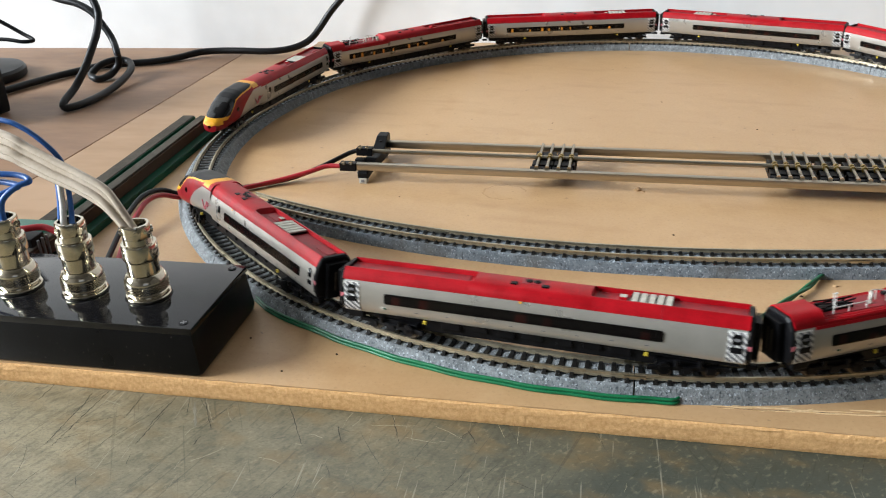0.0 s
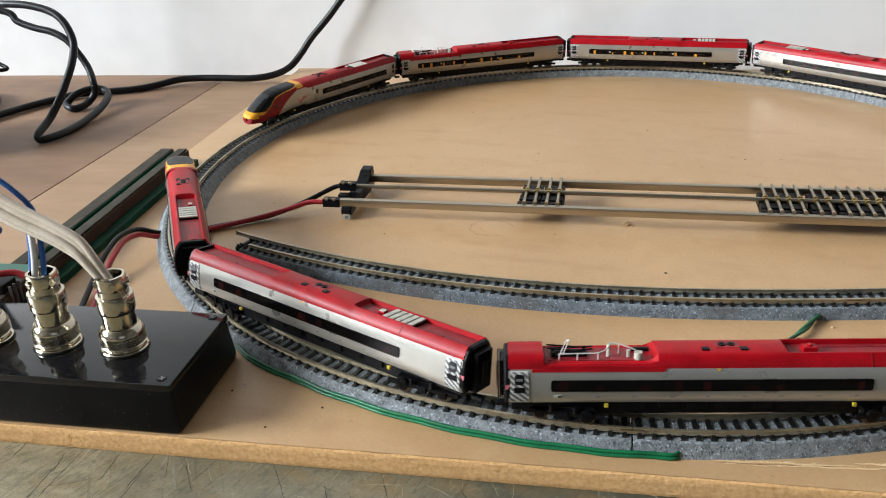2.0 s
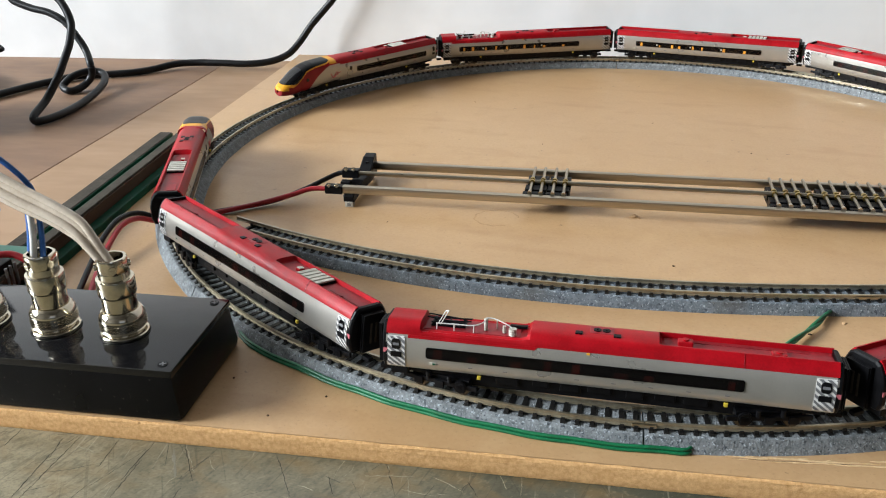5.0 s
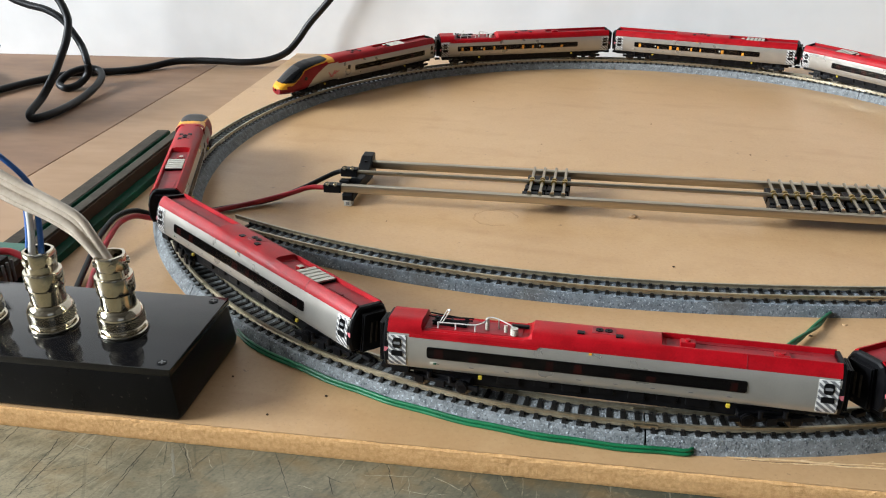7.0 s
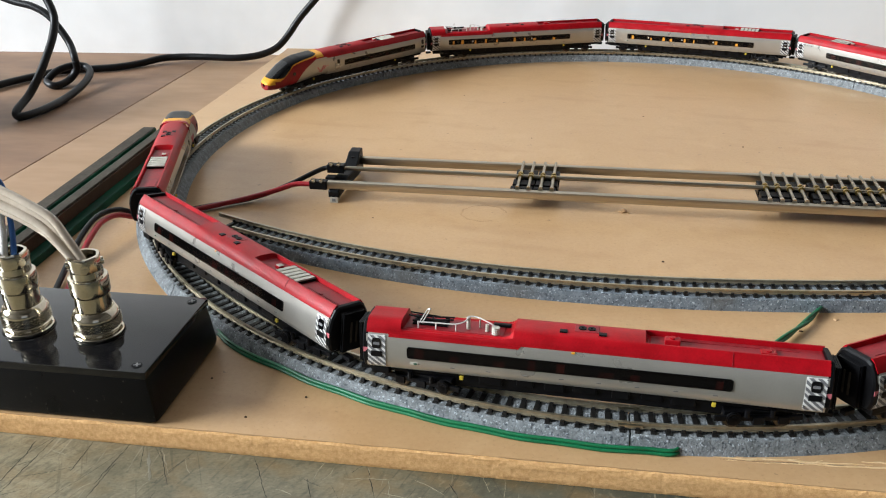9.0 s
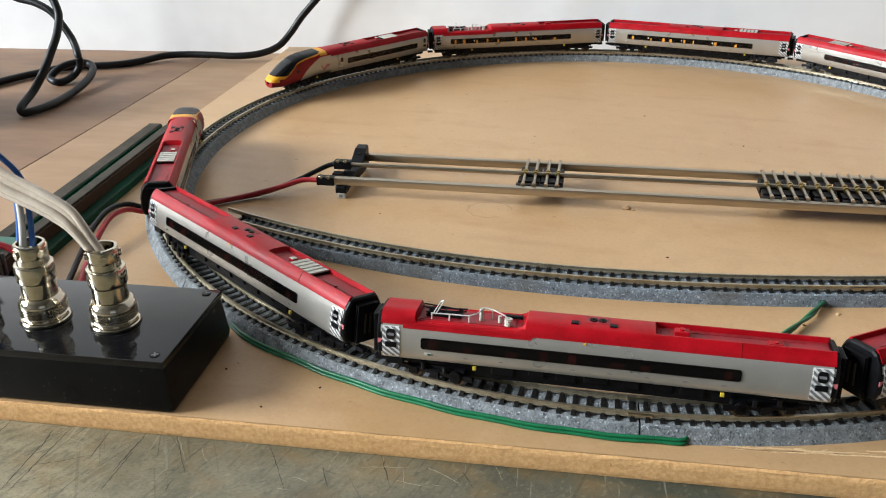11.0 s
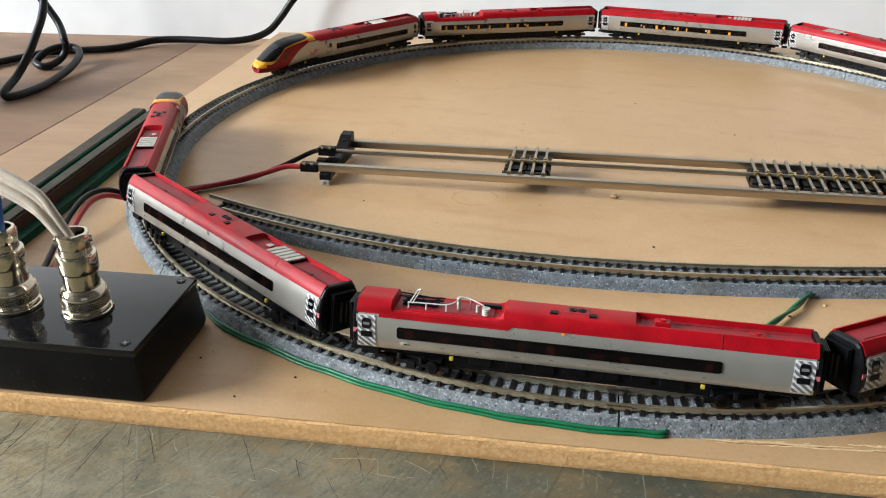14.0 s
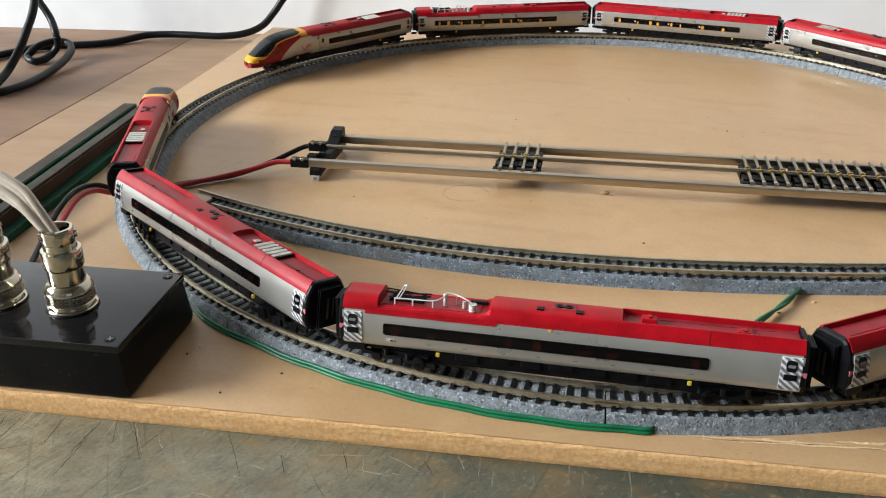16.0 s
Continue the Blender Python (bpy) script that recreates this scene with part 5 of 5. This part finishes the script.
# a moulded saddle: tall behind the rear bar, dipping under the round bar, low before the front bar
secs = []
for v, lo_, hi_, u0_, w_ in ((0.0375, 0.0040, 0.0150, -0.0006, 0.0066), (0.0365, 0.0030, 0.0162, -0.0008, 0.0070), (0.0300, 0.0030, 0.0158, -0.0008, 0.0072), (0.0250, 0.0032, 0.0128, -0.0010, 0.0076), (0.0190, 0.0032, 0.0098, -0.0014, 0.0080),
                            (0.0130, 0.0032, 0.0090, -0.0020, 0.0082), (0.0060, 0.0032, 0.0092, -0.0022, 0.0078), (-0.0010, 0.0032, 0.0078, -0.0022, 0.0074), (-0.0150, 0.0030, 0.0074, -0.0010, 0.0066), (-0.0160, 0.0036, 0.0066, -0.0006, 0.0060)):
    secs.append([(u0_, v, lo_), (u0_ + w_, v, lo_), (u0_ + w_, v, hi_ - 0.0005), (u0_ + w_ - 0.0006, v, hi_), (u0_ + 0.0006, v, hi_), (u0_, v, hi_ - 0.0005)])
part("end_block", loft(secs), M_BLACK, stand, "black moulded plastic saddle")
part("screw_hole", turned([(0.0011, 0.0086), (0.0011, 0.0127), (0.0008, 0.0128)], 14), M_SHINY, stand, m=pose(0.0028, 0.0262, 0.0012))
part("stop", box(-0.0062, -0.0002, -0.0032, 0.0018, 0.0072, 0.0108, 0.0005), M_BLACK, stand)
for v in (-0.0135, 0.0320):
    part("foot", box(0.0000, 0.0048, v - 0.0025, v + 0.0025, 0.0, 0.0036, 0.0003), M_GRILLE, stand, "small pale foot")
    part("foot_recess", box(0.0014, 0.0034, v - 0.0027, v - 0.0024, 0.0009, 0.0027), M_STRIPE, stand)
for v, z, u in ((-0.012, 0.0098, -0.0125), (0.0075, 0.0130, -0.0075)):
    c = part("clamp", box(u, u + 0.0105, v - 0.0026, v + 0.0026, z - 0.0026, z + 0.0024, 0.0004), M_BLACK, stand, "black screw clamp")
    for k in (0.0027, 0.0074):
        sc = cyl((u + k, v - 0.0010, z + 0.0016), (u + k, v - 0.0024, z + 0.0031), 0.0014, 14)
        box(-0.0010, 0.0010, -0.0002, 0.0002, -0.0002, 0.0002, bm=sc, m=Matrix.Translation((u + k, v - 0.0024, z + 0.0031)) @ Matrix.Rotation(radians(40), 4, "Z"))
        part("clamp_screw", sc, M_CHROME, c, "bright slotted screw", smooth=True)


def carriage(u0, n):
    w = n * 0.0062
    ob = part("roller_carriage", box(u0, u0 + w, 0.0105, 0.0215, 0.0060, 0.0120, 0.0004), M_BLACK, stand, "black carriage with steel rollers")
    bm = box(u0 - 0.0004, u0 + w - 0.0004, -0.0030, 0.0048, 0.0060, 0.0122, 0.0004)
    box(u0 - 0.0012, u0 + w - 0.0012, -0.0080, -0.0040, 0.0058, 0.0116, 0.0004, bm=bm)
    box(u0, u0 + w, -0.0060, 0.0215, 0.0062, 0.0075, bm=bm)
    part("carriage_base", bm, M_BLACK, ob)
    for k in range(n):
        u = u0 + 0.0031 + k * 0.0062
        part("roller", cyl((u, -0.0095, 0.0128), (u, 0.0062, 0.0134), 0.0009, 12), M_STEEL, ob, smooth=True)
        part("roller", cyl((u, 0.0088, 0.0134), (u, 0.0285, 0.0142), 0.0009, 12), M_STEEL, ob, smooth=True)
        bm = cyl((u, -0.0105, 0.0128), (u, -0.0085, 0.0128), 0.0013, 12)
        part("roller_tip", bm, M_CHROME, ob, smooth=True)
        bm = cyl((u, 0.0052, 0.0134), (u, 0.0066, 0.0134), 0.0017, 14)
        cyl((u, 0.0086, 0.0134), (u, 0.0102, 0.0134), 0.0017, 14, bm=bm)
        part("collar", bm, M_BRASS, ob, smooth=True)


u = 0.1055
carriage(u, 2)
carriage(u + 0.0130, 2)
u = 0.2415
for n in (4, 2, 4, 4, 4, 4):
    carriage(u, n)
    u += n * 0.0062 + 0.0022

# ---- green and grey channel along the board's edge ----
CH = Matrix.Translation((-0.3075, 0.0385, 0)) @ Matrix.Rotation(radians(-4.0), 4, "Z")
chan = thing("cable_channel", "long dark green channel with two weathered grey strips", "channel", m=CH)
part("base", box(-0.0134, 0.0134, -0.245, 0.0, 0.0, 0.0046, 0.0005), M_GREEN, chan, "dark green base")
for x0, x1 in ((-0.0132, -0.0046), (-0.0002, 0.0058)):
    part("strip", box(x0, x1, -0.2448, 0.0004, 0.0044, 0.0124, 0.0004), M_GREYSTRIP, chan, "weathered grey strip")
part("face", box(0.0060, 0.0072, -0.2447, 0.0002, 0.0044, 0.0112, 0.0003), M_BROWN, chan, "brown weathered side face")
for x0, x1, h in ((-0.0046, -0.0038, 0.0120), (-0.0010, -0.0002, 0.0120)):
    part("lip", box(x0, x1, -0.2446, -0.0002, 0.0044, h, 0.0002), M_GREEN, chan)

# ---- circuit board behind the box ----
pcb = thing("circuit_board", "small green circuit board with black parts", "circuit board", m=pose(-0.3330, -0.1720, 0, 0, 0, -6))
part("substrate", box(-0.022, 0.022, -0.018, 0.018, 0.0030, 0.0046), M_PCB, pcb)
for x in (-0.019, 0.019):
    for y in (-0.015, 0.015):
        part("spacer", cyl((x, y, 0), (x, y, 0.0032), 0.0025, 10), M_BLACK, pcb)
part("terminal_block", box(-0.020, 0.016, 0.006, 0.016, 0.0046, 0.0150, 0.0006), M_PCB, pcb, "teal terminal block")
part("heat_sink", box(0.006, 0.016, -0.013, -0.002, 0.0046, 0.0170, 0.0006), M_BLACK, pcb)
for k in range(3):
    part("pin", cyl((0.0185, -0.011 + k * 0.0035, 0.0046), (0.0185, -0.011 + k * 0.0035, 0.0160), 0.0007, 8), M_STRIPE, pcb)
lead("red_jumper", "short red insulated wire over the circuit board", [([(-0.352, -0.170, 0.0140), (-0.340, -0.178, 0.0190), (-0.326, -0.181, 0.0205), (-0.314, -0.178, 0.0200), (-0.302, -0.182, 0.0140), (-0.296, -0.196, 0.0060), (-0.294, -0.214, 0.0050)], 0.0017, M_RWIRE, "")])

# ---- green track wires ----
a0, a1 = math.atan2(-0.2120, -0.2000), math.atan2(-0.2903, -0.0182)


def rim(r, z, n=26, tuck=True):
    pts = [(-0.2060, -0.2060, z)]
    for k in range(n + 1):
        a = a0 + (a1 - a0) * k / n
        rr_ = r - 0.0030 * math.exp(-((k - 0) / 1.3) ** 2) + 0.0012 * math.exp(-((k - 3) / 1.5) ** 2)
        pts.append(polar(rr_ + 0.0003 * math.sin(k * 1.7), a, z))
    if tuck:
        pts.append(polar(r - 0.0016, a1 + 0.010, z))
        pts.append(polar(r - 0.0060, a1 + 0.016, z))
    return pts


lead("green_track_wires", "pair of green wires hugging the foam edge", [(rim(0.2943, 0.0007), 0.0007, M_GWIRE, "green_wire"), (rim(0.2938, 0.0020), 0.0007, M_GWIRE, "green_wire")])
tw = [[], []]
for k in range(25):
    t = k / 24
    c = Vector((0.0675, -0.1900, 0.0016)).lerp(Vector((0.0130, -0.2520, 0.0014)), t) + Vector((0.0015 * math.sin(t * 6.0), 0.0, 0.0012 * math.sin(t * 3.14)))
    for j in (0, 1):
        a = t * 11 + j * math.pi
        tw[j].append(c + Vector((math.cos(a) * 0.0007, 0, math.sin(a) * 0.0007)))
lead("twisted_green_wires", "twisted green wire pair between the two tracks", [(tw[0], 0.0008, M_GWIRE, "green_wire"), (tw[1], 0.0008, M_GWIRE, "green_wire")])

# ---- black mains cables on the planks ----
lead("black_cable", "thick black cable lying on the planks and climbing the wall", [([(-0.62, 0.10, -0.0056), (-0.555, 0.165, -0.0056), (-0.5313, 0.2094, -0.0056), (-0.5177, 0.2356, -0.0056), (-0.5025, 0.2580, -0.0056), (-0.4893, 0.2735, -0.0054), (-0.4626, 0.2818, -0.0056), (-0.4391, 0.2888, -0.0056),
      (-0.4220, 0.3033, -0.0056), (-0.4032, 0.3150, -0.0034), (-0.3813, 0.3180, -0.0029), (-0.3576, 0.3150, -0.0027), (-0.3288, 0.3120, -0.0030), (-0.3060, 0.3150, -0.0010), (-0.2891, 0.3200, 0.0052), (-0.2772, 0.3250, 0.0170), (-0.2647, 0.3280, 0.0330), (-0.2399, 0.3300, 0.0597), (-0.21, 0.3320, 0.10), (-0.15, 0.3300, 0.20)], 0.0034, M_CABLE, "")])
lead("looped_cable", "thick dark grey cable looped loosely on the planks", [([(-0.62, 0.23, 0.075), (-0.5252, 0.2200, 0.0889), (-0.5101, 0.2150, 0.0908), (-0.4880, 0.2100, 0.0901), (-0.4671, 0.2050, 0.0857), (-0.4546, 0.2000, 0.0789), (-0.4469, 0.1950, 0.0685), (-0.4434, 0.1900, 0.0582), (-0.4432, 0.1800, 0.0454), (-0.4462, 0.1700, 0.0328),
      (-0.4500, 0.1600, 0.0203), (-0.4565, 0.1480, 0.0060), (-0.4590, 0.1290, -0.0015), (-0.4570, 0.1250, -0.0054), (-0.4512, 0.1286, -0.0056), (-0.4447, 0.1467, -0.0056), (-0.4419, 0.1793, -0.0056), (-0.4405, 0.2092, -0.0030), (-0.4440, 0.2364, 0.0005),
      (-0.4520, 0.2499, 0.0040), (-0.4631, 0.2471, 0.0060), (-0.4732, 0.2353, 0.0040), (-0.4800, 0.2270, -0.0030), (-0.4725, 0.2206, -0.0056), (-0.4665, 0.2255, -0.0056), (-0.4620, 0.2350, -0.0030), (-0.4560, 0.2380, 0.0050), (-0.4543, 0.2350, 0.0151), (-0.4607, 0.2450, 0.0251), (-0.4685, 0.2500, 0.0364),
      (-0.4804, 0.2550, 0.0499), (-0.4958, 0.2600, 0.0574), (-0.5144, 0.2650, 0.0610), (-0.5325, 0.2700, 0.0666), (-0.5458, 0.2750, 0.0752), (-0.60, 0.28, 0.080), (-0.68, 0.28, 0.03), (-0.70, 0.28, -0.005)], 0.0033, M_CABLEG, "")])
lead("thin_black_cable", "thin black cable bent back on itself by the wall", [([(-0.68, 0.30, -0.006), (-0.65, 0.30, 0.040), (-0.6128, 0.3000, 0.0400), (-0.6019, 0.3000, 0.0353), (-0.5811, 0.3000, 0.0223), (-0.5690, 0.2960, 0.0166), (-0.5772, 0.2900, 0.0162), (-0.6007, 0.2900, 0.0191), (-0.6400, 0.2900, 0.0150), (-0.68, 0.29, -0.006)], 0.0020, M_CABLE, "")])

# ---- round-footed stand and case at the back of the bench ----
disc = thing("round_stand", "dark grey round stand foot on the planks", "stand", m=pose(-0.6080, 0.2400, TOP))
part("foot", turned([(0.0490, 0.0), (0.0500, 0.0015), (0.0500, 0.0075), (0.0480, 0.0100), (0.0150, 0.0130)], 48), M_CABLEG, disc, smooth=True)
part("post", turned([(0.0090, 0.0125), (0.0080, 0.0160), (0.0080, 0.2400)], 24), M_CABLEG, disc, smooth=True)
case = thing("equipment_case", "dark grey upright equipment case on the planks", "case", m=pose(-0.5380, 0.1090, TOP, 0, 0, -24))
part("shell", box(-0.060, 0.022, -0.030, 0.030, 0.0, 0.075, 0.004), M_CABLEG, case, smooth=True)
part("front_panel", box(-0.056, 0.018, -0.0316, -0.0296, 0.006, 0.070, 0.0008), M_BLACK, case)

# ---- wear on the board: a lifted sliver of surface, chips and dark specks ----
rnd = random.Random(11)


def ribbon(x0, y0, x1, y1, w, h, wander, n=60, bm=None):
    """A thin uneven strip lying on the board, tapering to both ends."""
    secs = []
    a, b = Vector((x0, y0, 0)), Vector((x1, y1, 0))
    side = (b - a).cross(Vector((0, 0, 1))).normalized()
    for k in range(n + 1):
        t = k / n
        c = a.lerp(b, t) + side * wander * noise.noise(Vector((t * 7 + x0 * 90, y0 * 70, 0.4)))
        ww = w * (0.15 + math.sin(math.pi * t)) * (0.55 + 0.8 * abs(noise.noise(Vector((t * 21, x0 * 50, 2.0))))) + 0.00003
        hh = h * (0.4 + 0.9 * abs(noise.noise(Vector((t * 16, 3.0, y0 * 80)))))
        secs.append([c - side * ww + Vector((0, 0, -0.0002)), c - side * ww * 0.8 + Vector((0, 0, hh * 0.6)), c + side * ww * 0.7 + Vector((0, 0, hh)), c + side * ww + Vector((0, 0, -0.0002))])
    return loft(secs, bm=bm)


bm = ribbon(-0.0040, -0.2938, 0.0480, -0.2966, 0.00055, 0.0003, 0.0007)
ribbon(0.0100, -0.2962, 0.0760, -0.2992, 0.00040, 0.0003, 0.0008, bm=bm)
ribbon(0.0450, -0.2950, 0.0700, -0.2966, 0.00070, 0.0004, 0.0006, 30, bm=bm)
for k in range(16):
    x = rnd.uniform(0.0, 0.075)
    y = -0.2946 - 0.055 * x + rnd.uniform(-0.0012, 0.0012)
    ribbon(x, y, x + rnd.uniform(0.001, 0.004), y + rnd.uniform(-0.0006, 0.0006), rnd.uniform(0.0001, 0.0003), 0.0003, 0.0002, 8, bm=bm)
part("lifted_sliver", bm, mat("pale_splintered_wood", srgb("e2c8a0"), 0.8, colour2=srgb("cfae80"), scale=500), board, "lifted splintered sliver of surface")
part("crack", ribbon(-0.002, -0.2949, 0.0790, -0.2998, 0.00018, 0.00008, 0.0005, 80), M_BROWN, board)
for x, y, r in ((-0.0048, -0.0806, 0.0024), (-0.0072, -0.0640, 0.0017), (-0.0020, -0.0830, 0.0009), (0.0059, -0.1440, 0.0007), (0.0350, 0.1000, 0.0006), (-0.1450, -0.0900, 0.0005), (0.0700, -0.2000, 0.0010), (-0.1900, -0.2500, 0.0006), (-0.1500, -0.2620, 0.0006),
                (-0.1700, -0.2750, 0.0005), (-0.0500, 0.0500, 0.0005), (0.0900, 0.0300, 0.0006), (-0.1000, 0.1600, 0.0005), (0.0520, -0.2100, 0.0008)):
    bm = bmesh.new()
    bmesh.ops.create_icosphere(bm, subdivisions=1, radius=r)
    for v in bm.verts:
        v.co = Vector((v.co.x * rnd.uniform(0.7, 1.4), v.co.y * rnd.uniform(0.7, 1.4), v.co.z * rnd.uniform(0.3, 0.6)))
    tagged(part("wood_crumb", bm, M_BOARD if r > 0.0008 else M_BROWN, m=pose(x, y, r * 0.25)), "tiny brown crumb of wood on the board", "crumb", "crumbs on the board")

stain = [polar(0.0125 + 0.0004 * math.sin(k * 1.3), 2 * math.pi * k / 48, 0.0) for k in range(40)]
bm = bmesh.new()
secs = []
for k, (x, y, z) in enumerate(stain):
    w = 0.0003 + 0.0003 * abs(math.sin(k * 0.35))
    d = Vector((x, y, 0)).normalized()
    c = Vector((x, y * 0.9, 0))
    secs.append([c - d * w + Vector((0, 0, -0.0002)), c - d * w + Vector((0, 0, 0.00004)), c + d * w + Vector((0, 0, 0.00004)), c + d * w + Vector((0, 0, -0.0002))])
part("ring_stain", loft(secs, bm=bm), mat("faint_ring_stain", srgb("b4916a"), 0.55, scale=200), board, "faint brown ring stain", m=pose(-0.083, -0.083, 0))


motions()
